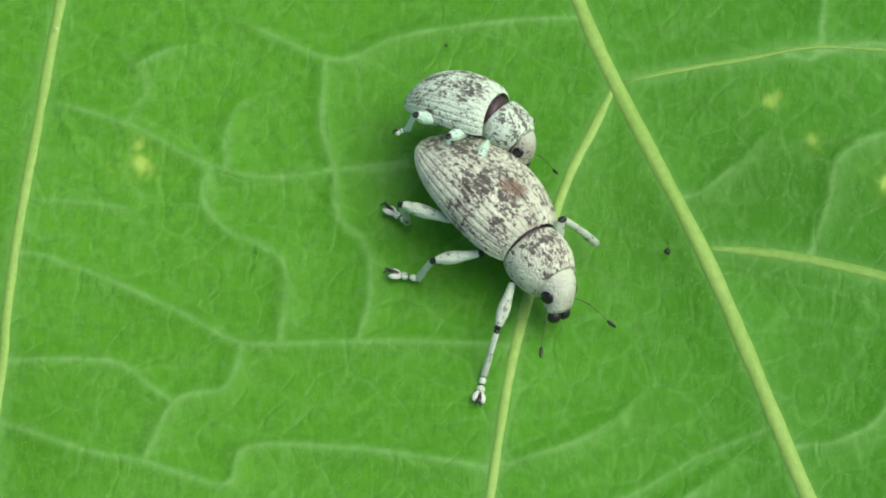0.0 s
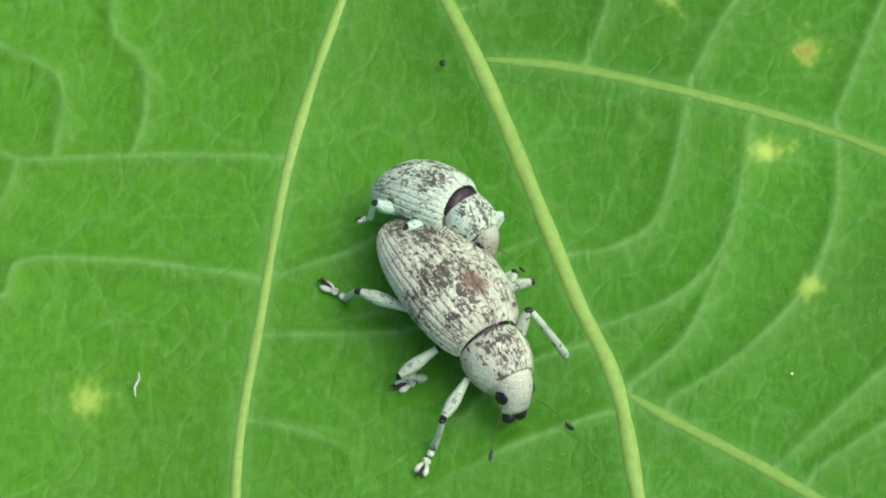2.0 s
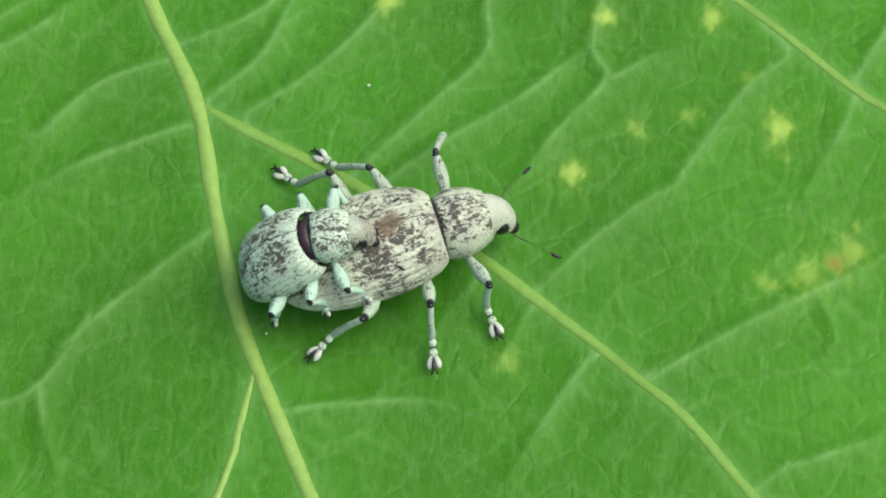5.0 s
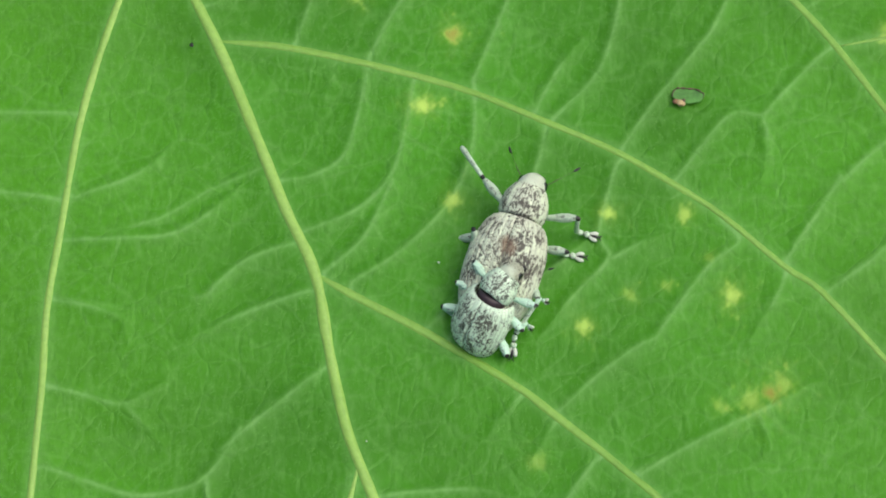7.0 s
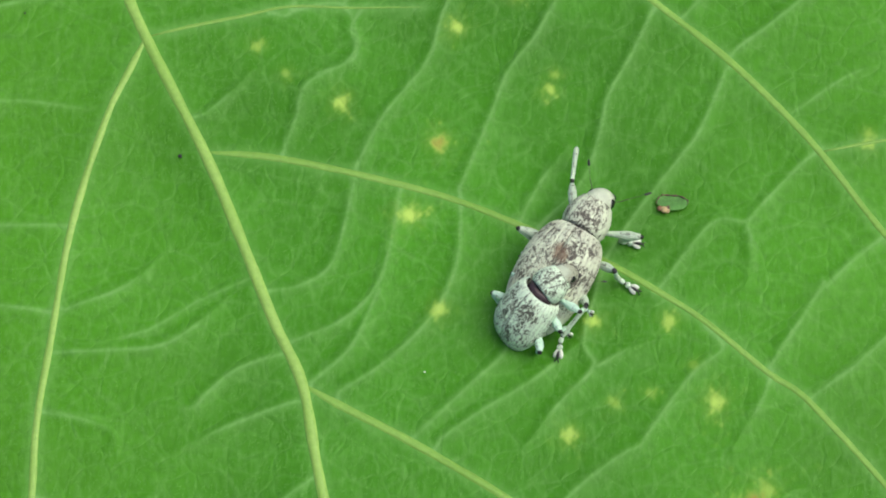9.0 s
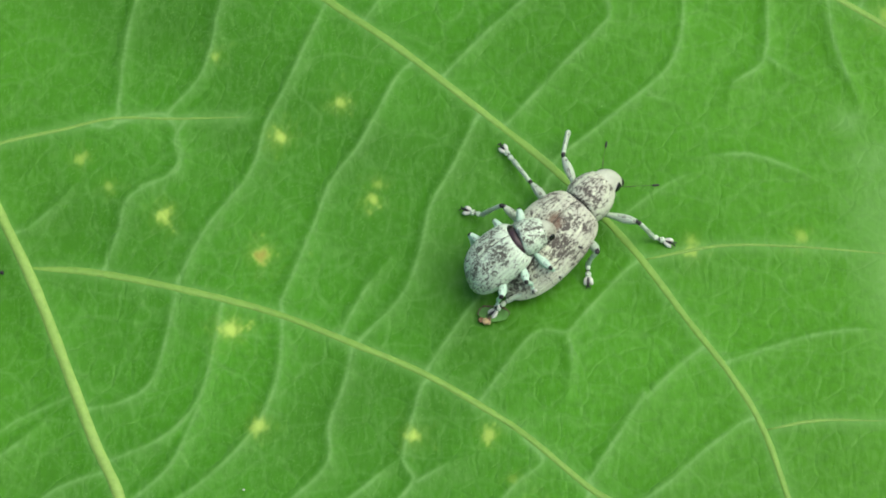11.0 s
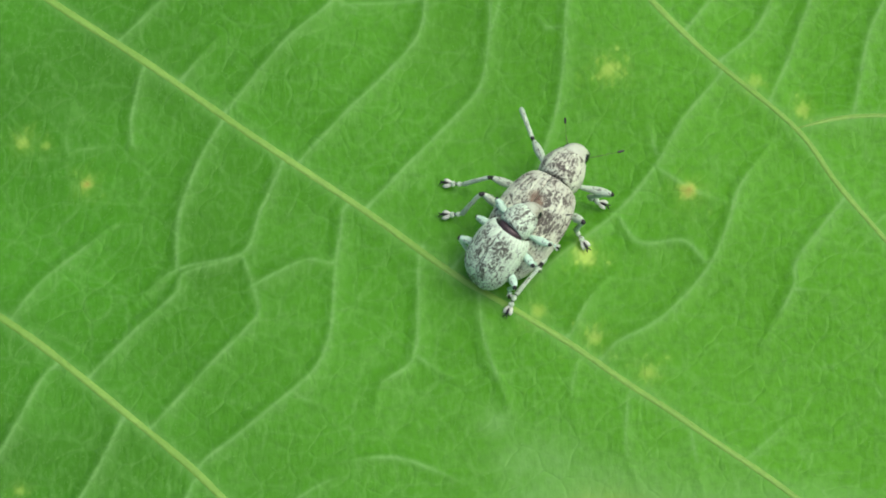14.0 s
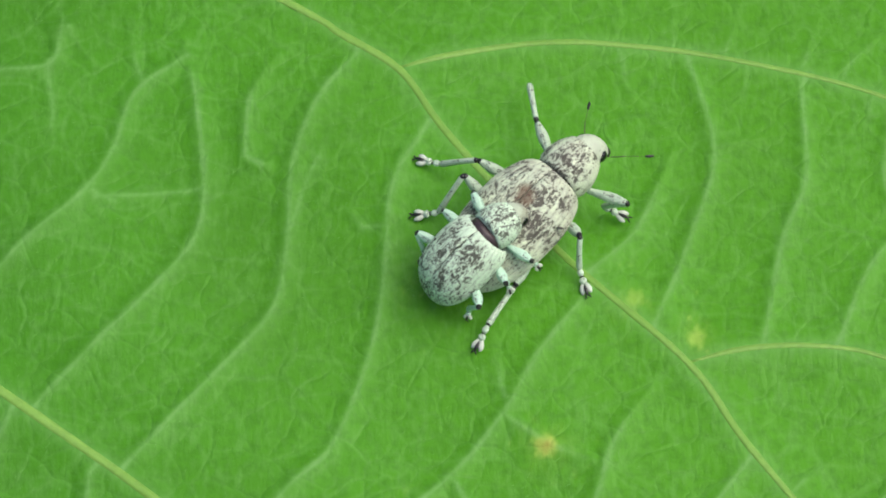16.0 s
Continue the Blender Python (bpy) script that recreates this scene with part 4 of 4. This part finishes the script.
# leg: hip in the body's space, lengths of thigh, shin and foot
LEGS = {
    "RF": ((0.55, -0.75, 0.75), 1.75, 1.65, 1.05), "LF": ((0.55, 0.75, 0.75), 1.85, 2.15, 0.0),
    "RM": ((-0.75, -0.95, 0.70), 1.60, 1.48, 1.05), "LM": ((-0.75, 0.95, 0.70), 1.95, 1.75, 1.05),
    "RH": ((-2.1, -1.0, 0.80), 1.90, 1.78, 1.05), "LH": ((-2.1, 1.0, 0.80), 2.05, 1.95, 1.05),
}


def bowed_about_neck(k, bow):
    return Matrix.Translation((0, 0, 1.42 * k)) @ Matrix.Rotation(radians(bow), 4, "Y") @ Matrix.Translation((0, 0, -1.42 * k))


def build_weevil(name, label, k, scales, plain, limb_material, long=1.0, gap=0.02, bow=0.0, slim=1.0, neck=0.66, stout=1.05, short=0.0, deep=0.0):
    """bow: degrees by which thorax and head bend down against the wing cases; short: scale of the legs of the small one."""
    bug = thing(name, label, "weevil")

    def bowed(bm):
        bm.transform(bowed_about_neck(k, bow))
        return bm

    part("abdomen", trunk(k, long, slim), plain, bug)
    part("wing_case", shell(1, k, long, gap, slim, neck, deep), scales, bug)
    part("wing_case", shell(-1, k, long, gap, slim, neck, deep), scales, bug)
    bm = bmesh.new()
    rings = [[(a * k, b * k, c * k) for a, b, c in oval(x, 0, 1.42, w, w * 0.95, 28)] for x, w in ((-0.65, 0.80), (-0.4, 0.88), (0.0, 0.90), (0.16, 0.86), (0.30, 0.78))]
    skin(bm, rings)
    part("neck_ring", bm, COLLAR, bug, "dark bare ring at the neck")
    part("thorax_shield", bowed(pronotum(k)), scales, bug)
    if short:
        bm = bmesh.new()
        skin(bm, [[(a * k, b * k, c * k) for a, b, c in oval(x, 0, 1.375, w, w * 1.03, 28)] for x, w in ((1.41, 0.70), (1.50, 0.755), (1.53, 0.755), (1.55, 0.70))])
        part("head_collar", bowed(bm), COLLAR, bug, "thin dark line behind the head")
    skull = part("head", bowed(head(k)), plain, bug, "bare pale head bent down into a short blunt snout")
    for side in (1, -1):
        part("eye", bowed(ball(1.81, side * 0.51, 1.22, 0.25, 0.155, 0.26, k)), EYE, skull, "round glossy black eye")
        feeler = part("antenna", bowed(antenna(side, k)), FEELER, bug, "thin brown elbowed antenna")
        part("club", bowed(club(side, k)), BLACK, feeler, "dark club")
        part("jaw", bowed(ball(2.21, side * 0.20, 0.55, 0.21, 0.22, 0.24, k)), BLACK, skull, "black jaw")
    legs = {}
    for key, (hip, a, b, c) in LEGS.items():
        if short:
            a, b, c = short * a, short * b, 0.6
        legs[key] = [part("thigh", limb(a, FEMUR, k, 0.0, stout), [limb_material, BLACK], bug), part("shin", limb(b, STUMP if c == 0 else TIBIA, k, 0.05, stout), [limb_material, BLACK], bug)]
        if c:
            legs[key].append(part("foot", foot(c, k), [limb_material, BLACK, PAD], bug, "pale two-lobed foot with dark claws"))
    return bug, legs


def aim(start, end, up):
    """A pose at start whose x axis leads to end."""
    x = (end - start).normalized()
    y = up.cross(x)
    y = y.normalized() if y.length > 1e-6 else Vector((0, 1, 0))
    z = x.cross(y)
    m = Matrix((x, y, z)).transposed().to_4x4()
    m.translation = start * MM
    return m


def bent_leg(hip, tip, a, b, c, high=0.75):
    """Poses of thigh, shin and foot in the body's space, the knee raised."""
    out = Vector((tip.x - hip.x, tip.y - hip.y, 0))
    out = out.normalized() if out.length > 1e-6 else Vector((0, 1, 0))
    ankle = tip - out * c * 0.92 + Vector((0, 0, 0.16)) if c else tip
    way = ankle - hip
    far = min(way.length, (a + b) * 0.995)
    far = max(far, abs(a - b) + 0.15)
    way.normalize()
    ankle = hip + way * far
    up = Vector((0, 0, 1))
    forward = hip.x > 0 and c > 0
    rise = Vector((0.2 if forward else 0.0, math.copysign(0.45 if forward else 0.6, hip.y), high))
    rise = (rise - way * rise.dot(way)).normalized()
    along = (a * a - b * b + far * far) / (2 * far)
    knee = hip + way * along + rise * math.sqrt(max(0, a * a - along * along))
    poses = [aim(hip, knee, up), aim(knee, ankle, up)]
    if c:
        poses.append(aim(ankle, Vector((tip.x, tip.y, min(tip.z, ankle.z))) + out * 0.02, up))
    return poses


# ---- small things on the leaf ----
def build_flake():
    """A bean-shaped dried film: a dark wrinkled rim along one side, a brown crumb at its foot."""
    flake = thing("dry_flake", "dried greyish film with a dark wrinkled rim stuck to the leaf", "debris")

    def outline(a):
        x, y = 0.68 * math.cos(a), 0.40 * math.sin(a)
        return x + 0.05 * math.sin(3 * a), y - 0.10 * math.exp(-((x - 0.05) / 0.2) ** 2) * max(0, math.sin(a)) + 0.03 * math.sin(5 * a + 1) - 0.12 * x

    bm = bmesh.new()
    rings = []
    for i in range(7):
        r = 1 - i / 6.2
        rings.append([(outline(2 * math.pi * k / 40)[0] * r, outline(2 * math.pi * k / 40)[1] * r, 0.20 + 0.05 * r * r + 0.018 * noise.noise((k * 0.7, i * 1.3, 2.0))) for k in range(40)])
    skin(bm, rings, caps=False)
    part("film", bm, FLAKE, flake)
    bm = bmesh.new()
    rim = [(*outline(a), 0.26 + 0.02 * math.sin(9 * a)) for a in np.linspace(-0.2, 3.6, 46)]
    tube(bm, rim, [0.012 + 0.026 * math.sin(math.pi * i / 45) * (1 + 0.5 * math.sin(i * 1.1)) for i in range(46)], 6)
    part("dark_rim", bm, BARK, flake, "dark wrinkled rim")
    for x, y, r, mat in ((-0.36, -0.36, 0.17, CRUMB_PALE), (-0.56, -0.30, 0.13, CRUMB_RED), (-0.20, -0.27, 0.10, BARK), (-0.22, -0.44, 0.11, CRUMB_PALE)):
        bm = bmesh.new()
        bmesh.ops.create_icosphere(bm, subdivisions=2, radius=r)
        for v in bm.verts:
            v.co *= 1 + 0.4 * noise.noise(v.co * 9 + Vector((x * 7, 0, 0)))
            v.co = Vector((v.co.x + x, v.co.y + y, v.co.z * 0.5 + 0.24))
        part("crumb", bm, mat, flake, "crumb of dried matter")
    flake.matrix_basis = pose(0.0273, -0.0016, -0.00012, 0, 0, 0)


def build_specks():
    for x, y, r, mat, word in ((5.5, 1.0, 0.10, BLACK, "black"), (-1.8, 8.6, 0.05, BLACK, "black"), (16.4, -9.9, 0.05, PAD, "white"), (-14.6, 9.0, 0.05, PAD, "white"), (13.4, -18.4, 0.04, PAD, "white")):
        bm = bmesh.new()
        bmesh.ops.create_icosphere(bm, subdivisions=2, radius=r)
        for v in bm.verts:
            v.co *= 1 + 0.35 * noise.noise(v.co * 14)
            v.co.z *= 0.7
        speck = part("dirt_speck", bm, mat, None)
        tagged(speck, f"tiny {word} grain of dirt on the leaf", "debris", "specks on the leaf")
        speck.matrix_basis = pose(x * MM, y * MM, 0.13 * MM)


def build_fibre():
    bm = bmesh.new()
    line = smooth_line([(-0.05, 0.42, 0.12), (0.03, 0.15, 0.2), (-0.03, -0.15, 0.2), (0.05, -0.42, 0.12)], 0.06)
    tube(bm, [tuple(p) for p in line], [0.035 * math.sin(math.pi * (0.1 + 0.8 * i / len(line))) for i in range(len(line))], 6)
    fibre = part("plant_fibre", bm, PAD, None)
    tagged(fibre, "short whitish fibre lying on the leaf", "debris")
    fibre.matrix_basis = pose(-0.0035, -0.0105, 0.0, 0, 0, -10)


# ---- what moves ----
BODY = [  # seconds, neck over the leaf x, y, heading, lean to its left, nose up
    (0, 1.12, 0.21, -51, 24, 0),
    (0.5, 1.86, -0.67, -50, 24, 0),
    (1, 3.02, -2.70, -49, 24, 0),
    (1.5, 4.85, -6.22, -52, 24, 0),
    (2, 7.15, -9.72, -56, 22, 0),
    (2.5, 10.98, -13.75, -49, 20, 0),
    (3, 14.06, -16.16, -27, 13, 0),
    (3.5, 15.17, -16.77, -18, 9, 0),
    (4, 16.69, -16.63, -5, 5, 0),
    (4.5, 17.73, -16.09, 16, 2, 3),
    (5, 18.51, -15.75, 16, 0, 8),
    (7.5, 20.11, -7.16, 83, 0, 20),
    (8, 20.03, -6.57, 80, 0, 20),
    (10.5, 28.57, 0.35, 28, 0, 14),
    (11, 31.20, 2.73, 45, 0, 14),
    (11.5, 33.75, 4.92, 41, 0, 14),
    (12, 36.92, 7.08, 39, 0, 14),
    (12.5, 39.55, 9.47, 37, 0, 14),
    (13, 41.90, 12.49, 48, 0, 14),
    (13.5, 44.33, 16.09, 53, 0, 14),
    (14, 46.37, 19.00, 55, 0, 14),
    (14.5, 47.93, 22.09, 55, 0, 14),
    (15, 49.11, 24.41, 54, 0, 14),
    (15.5, 51.18, 27.43, 55, 0, 14),
    (16, 53.31, 29.17, 43, 0, 14),
]
RIDER = [  # seconds, neck of the small one x, y, heading, lean, height, how far its wing cases hang down behind
    (0, 0.01, 4.44, -25, 35, 2.56, 12),
    (0.5, 0.80, 3.64, -22, 35, 2.64, 12),
    (1, 1.65, 1.53, -24, 35, 2.49, 16),
    (1.5, 3.46, -1.98, -30, 35, 2.34, 20),
    (2, 6.27, -5.49, -32, 35, 2.35, 18),
    (2.5, 9.81, -9.72, -23, 35, 2.38, 16),
    (3, 11.52, -13.96, -25, 24, 3.29, 32),
    (3.5, 12.22, -14.79, -22, 26, 3.22, 30),
    (4, 13.19, -15.96, -15, 9, 3.48, 36),
    (4.5, 14.01, -16.63, -2, 11, 3.24, 44),
    (5, 14.90, -16.73, 4, 0, 2.99, 44),
    (7.5, 19.46, -11.61, 59, 2, 1.88, 60),
    (8, 19.03, -11.11, 54, 4, 1.76, 62),
    (10.5, 25.92, -0.86, 12, 2, 2.87, 26),
    (11, 28.48, 0.64, 26, 8, 2.67, 34),
    (11.5, 30.35, 2.89, 19, 13, 2.47, 42),
    (12, 33.48, 4.72, 18, 6, 2.42, 46),
    (12.5, 36.05, 6.78, 17, -2, 2.36, 50),
    (13, 39.21, 9.58, 33, 1, 2.52, 46),
    (13.5, 42.09, 13.37, 43, 4, 2.69, 42),
    (14, 44.31, 16.13, 43, 2, 2.68, 41),
    (14.5, 45.94, 19.13, 41, -0, 2.66, 40),
    (15, 46.94, 21.54, 39, 2, 2.66, 37),
    (15.5, 48.93, 24.56, 39, 3, 2.65, 34),
    (16, 50.72, 26.53, 33, -3, 2.65, 34),
]
STEPS = {  # where each foot stands on the leaf, second by second
    "RF": [(0, -0.3, -4.5), (0.5, -0.3, -4.5), (1, 1.9, -7.2), (1.5, 3.7, -10.4), (2, 5.2, -13.4), (2.5, 11.0, -16.6), (3, 14.9, -19.8), (3.5, 17.5, -20.6), (4, 17.8, -20.5), (4.5, 20.2, -18.4), (5, 20.3, -18.5), (7.5, 22.2, -5.7), (8, 23.7, -3.3), (10.5, 30.5, -2.2), (11, 35.3, 1.7), (11.5, 38.1, 5.7), (12, 41.0, 8.1), (12.5, 43.1, 10.1), (13, 44.6, 12.8), (13.5, 46.6, 15.2), (14, 48.8, 18.7), (14.5, 51.0, 22.1), (15, 51.7, 24.3), (15.5, 53.6, 26.8), (16, 55.9, 28.5)],
    "RM": [(0, -3.3, 0.1), (0.5, -1.9, -1.6), (1, -0.8, -3.4), (1.5, 0.6, -6.7), (2, 4.4, -10.5), (2.5, 7.1, -14.7), (3, 12.1, -18.5), (3.5, 13.9, -19.4), (4, 16.0, -19.7), (4.5, 16.0, -20.0), (5, 18.4, -19.6), (7.5, 22.7, -8.7), (8, 21.8, -7.6), (10.5, 29.0, -2.9), (11, 31.5, -0.3), (11.5, 34.2, 2.1), (12, 37.3, 3.8), (12.5, 39.6, 5.4), (13, 41.9, 7.7), (13.5, 46.1, 13.1), (14, 47.8, 16.5), (14.5, 49.5, 19.5), (15, 50.7, 21.7), (15.5, 52.3, 23.5), (16, 54.3, 25.4)],
    "RH": [(0, -3.5, 2.5), (0.5, -3.5, 2.4), (1, -2.2, 0.6), (1.5, -0.1, -3.8), (2, 2.0, -6.9), (2.5, 5.9, -12.1), (3, 9.0, -15.4), (3.5, 9.1, -15.4), (4, 11.6, -17.6), (4.5, 14.7, -19.0), (5, 14.7, -19.2), (7.5, 20.4, -10.8), (8, 20.2, -10.5), (10.5, 24.4, -3.4), (11, 27.1, -1.7), (11.5, 29.8, -0.1), (12, 33.6, 2.5), (12.5, 37.5, 5.3), (13, 40.1, 8.1), (13.5, 42.0, 10.8), (14, 44.0, 13.2), (14.5, 45.6, 16.5), (15, 47.0, 19.1), (15.5, 48.6, 21.3), (16, 50.2, 23.2)],
    "LF": [(0, 3.3, 0.9), (0.5, 4.0, -0.1), (1, 5.5, -2.4), (1.5, 7.3, -5.9), (2, 9.6, -9.7), (2.5, 12.5, -12.6), (3, 14.7, -13.1), (3.5, 15.4, -13.6), (4, 16.9, -15.6), (4.5, 17.5, -15.0), (5, 18.7, -12.0), (7.5, 17.0, -4.0), (8, 17.7, -2.4), (10.5, 28.7, 4.4), (11, 30.8, 7.3), (11.5, 33.5, 9.8), (12, 36.9, 12.4), (12.5, 39.4, 14.4), (13, 40.9, 17.0), (13.5, 43.0, 20.6), (14, 45.0, 23.8), (14.5, 46.5, 26.7), (15, 47.6, 29.1), (15.5, 49.7, 31.7), (16, 52.6, 34.0)],
    "LM": [(3, 12.7, -10.8), (3.5, 13.7, -11.8), (4, 14.9, -12.5), (4.5, 14.8, -12.2), (7.5, 16.1, -5.4), (8, 16.3, -5.3), (10.5, 24.4, 3.3), (11, 27.7, 7.0), (11.5, 31.5, 9.7), (12, 33.6, 11.2), (12.5, 35.9, 12.9), (13, 37.6, 14.9), (13.5, 39.4, 17.5), (14, 41.3, 20.2), (14.5, 43.5, 24.7), (15, 45.0, 27.4), (15.5, 46.6, 30.0), (16, 48.4, 31.2)],
    "LH": [(4, 12.8, -12.8), (4.5, 12.8, -12.8), (5, 13.6, -12.8), (7.5, 16.0, -9.4), (8, 15.9, -9.3), (10.5, 23.6, 2.0), (11, 26.0, 3.7), (11.5, 28.2, 5.4), (12, 31.0, 7.5), (12.5, 33.4, 9.0), (13, 35.6, 11.1), (13.5, 39.0, 15.9), (14, 41.2, 18.5), (14.5, 42.6, 21.2), (15, 44.0, 23.6), (15.5, 45.8, 26.5), (16, 48.2, 28.8)],
}
REST = {"RF": (2.1, -2.8), "RM": (-1.6, -3.0), "RH": (-5.0, -1.9), "LF": (2.6, 3.4), "LM": (-0.9, 1.7), "LH": (-3.7, 1.5)}
TICKS = [i / 10 for i in range(161)]


def glide(rows, t):
    """Smooth values between rows."""
    i = max(0, min(len(rows) - 2, sum(r[0] <= t for r in rows) - 1))
    a, b = rows[i], rows[i + 1]
    before, after = rows[max(0, i - 1)], rows[min(len(rows) - 1, i + 2)]
    h = b[0] - a[0]
    u = (t - a[0]) / h
    out = []
    for p, q, r, s in zip(before[1:], a[1:], b[1:], after[1:]):
        m0 = (r - p) / (b[0] - before[0]) * h
        m1 = (s - q) / (after[0] - a[0]) * h
        out.append((2 * u ** 3 - 3 * u * u + 1) * q + (u ** 3 - 2 * u * u + u) * m0 + (3 * u * u - 2 * u ** 3) * r + (u ** 3 - u * u) * m1)
    return out


LIFT = 0.30


def stand(values):
    """She turns about her neck."""
    x, y, heading, lean, nose_up = values
    return pose(x * MM, y * MM, (LIFT + 1.42) * MM, 0, 0, heading) @ pose(0, 0, 0, -lean, -nose_up, 0) @ pose(0, 0, -1.42 * MM)


def ride(values):
    """The small one turns about its neck."""
    x, y, heading, lean, height, nose_up = values
    return pose(x * MM, y * MM, height * MM, 0, 0, heading) @ pose(0, 0, 0, -lean, -nose_up, 0) @ pose(0, 0, -1.42 * SMALL * MM)


def footing(key):
    """Rows of a foot's places: the seen ones, and a regular gait where it is hidden."""
    seen = {t: (x, y) for t, x, y in STEPS[key]}
    first_three = key in ("LF", "RM", "LH")
    rows, last = [], None
    for i in range(33):
        t = i / 2
        if t in seen:
            last = seen[t]
        elif last is None or (i % 2 == 0) == first_three:
            spot = stand(glide(BODY, min(16, t + 0.25))) @ Vector((REST[key][0] * MM, REST[key][1] * MM, 0))
            last = (spot.x / MM, spot.y / MM)
        rows.append((t, *last))
    return rows


def foot_at(rows, t):
    i = max(0, min(len(rows) - 2, int(t * 2)))
    (t0, x0, y0), (t1, x1, y1) = rows[i], rows[i + 1]
    u = (t - t0) / (t1 - t0)
    u = min(1, max(0, (u - 0.2) / 0.6))
    u = u * u * (3 - 2 * u)
    rise = 0.7 * math.sin(math.pi * u) * min(1, math.hypot(x1 - x0, y1 - y0))
    x, y = x0 + (x1 - x0) * u, y0 + (y1 - y0) * u
    return x, y, max(-0.05, float(blade_height(x, y))) + 0.12 + rise


def motions():
    walk(big, [(t, stand(glide(BODY, t))) for t in TICKS])
    walk(small, [(t, ride(glide(RIDER, t))) for t in TICKS])
    for key, pieces in big_legs.items():
        hip, a, b, c = LEGS[key]
        rows = footing(key)
        poses = []
        for t in TICKS:
            x, y, z = foot_at(rows, t)
            if c == 0:
                z += 0.55
            tip = stand(glide(BODY, t)).inverted() @ Vector((x * MM, y * MM, z * MM)) / MM
            poses.append((t, bent_leg(Vector(hip), tip, a, b, c)))
        for i, piece in enumerate(pieces):
            walk(piece, [(t, p[i]) for t, p in poses])


# ---- build ----
build_ground()
build_leaf()
build_leaf_below()
build_flake()
build_specks()
build_fibre()
big, big_legs = build_weevil("big_weevil", "grey-white speckled weevil walking on the leaf", 1.0, SCALES, SCALES_PLAIN, LIMB, 1.05, 0.05, 4, 1.0, 0.66, 0.95)
small, small_legs = build_weevil("small_weevil", "smaller mint-white speckled weevil riding on the larger one's back", SMALL, SCALES_GREEN, SCALES_MINT, LIMB_MINT, 0.86, 0.06, BOW, 0.97, 0.80, 1.15, 0.85, 0.35)
# where the small one's feet hold on to the larger one's sides, along its thorax
HOLD = {"RF": (1.5, -2.2, -0.7), "LF": (1.5, 2.2, -0.7), "RM": (-0.3, -2.3, -0.9), "LM": (-0.3, 2.3, -0.9), "RH": (-2.6, -1.9, -1.5), "LH": (-2.6, 1.9, -1.5)}
for key, pieces in small_legs.items():
    hip, a, b, c = LEGS[key]
    bend = bowed_about_neck(1.0, BOW)
    hip = bend @ Vector(hip) if hip[0] > 0 else Vector(hip)
    for piece, m in zip(pieces, bent_leg(hip * SMALL, bend @ Vector(HOLD[key]) * SMALL, 0.85 * a * SMALL, 0.85 * b * SMALL, 0.6 * SMALL, 0.45)):
        piece.matrix_basis = m
motions()
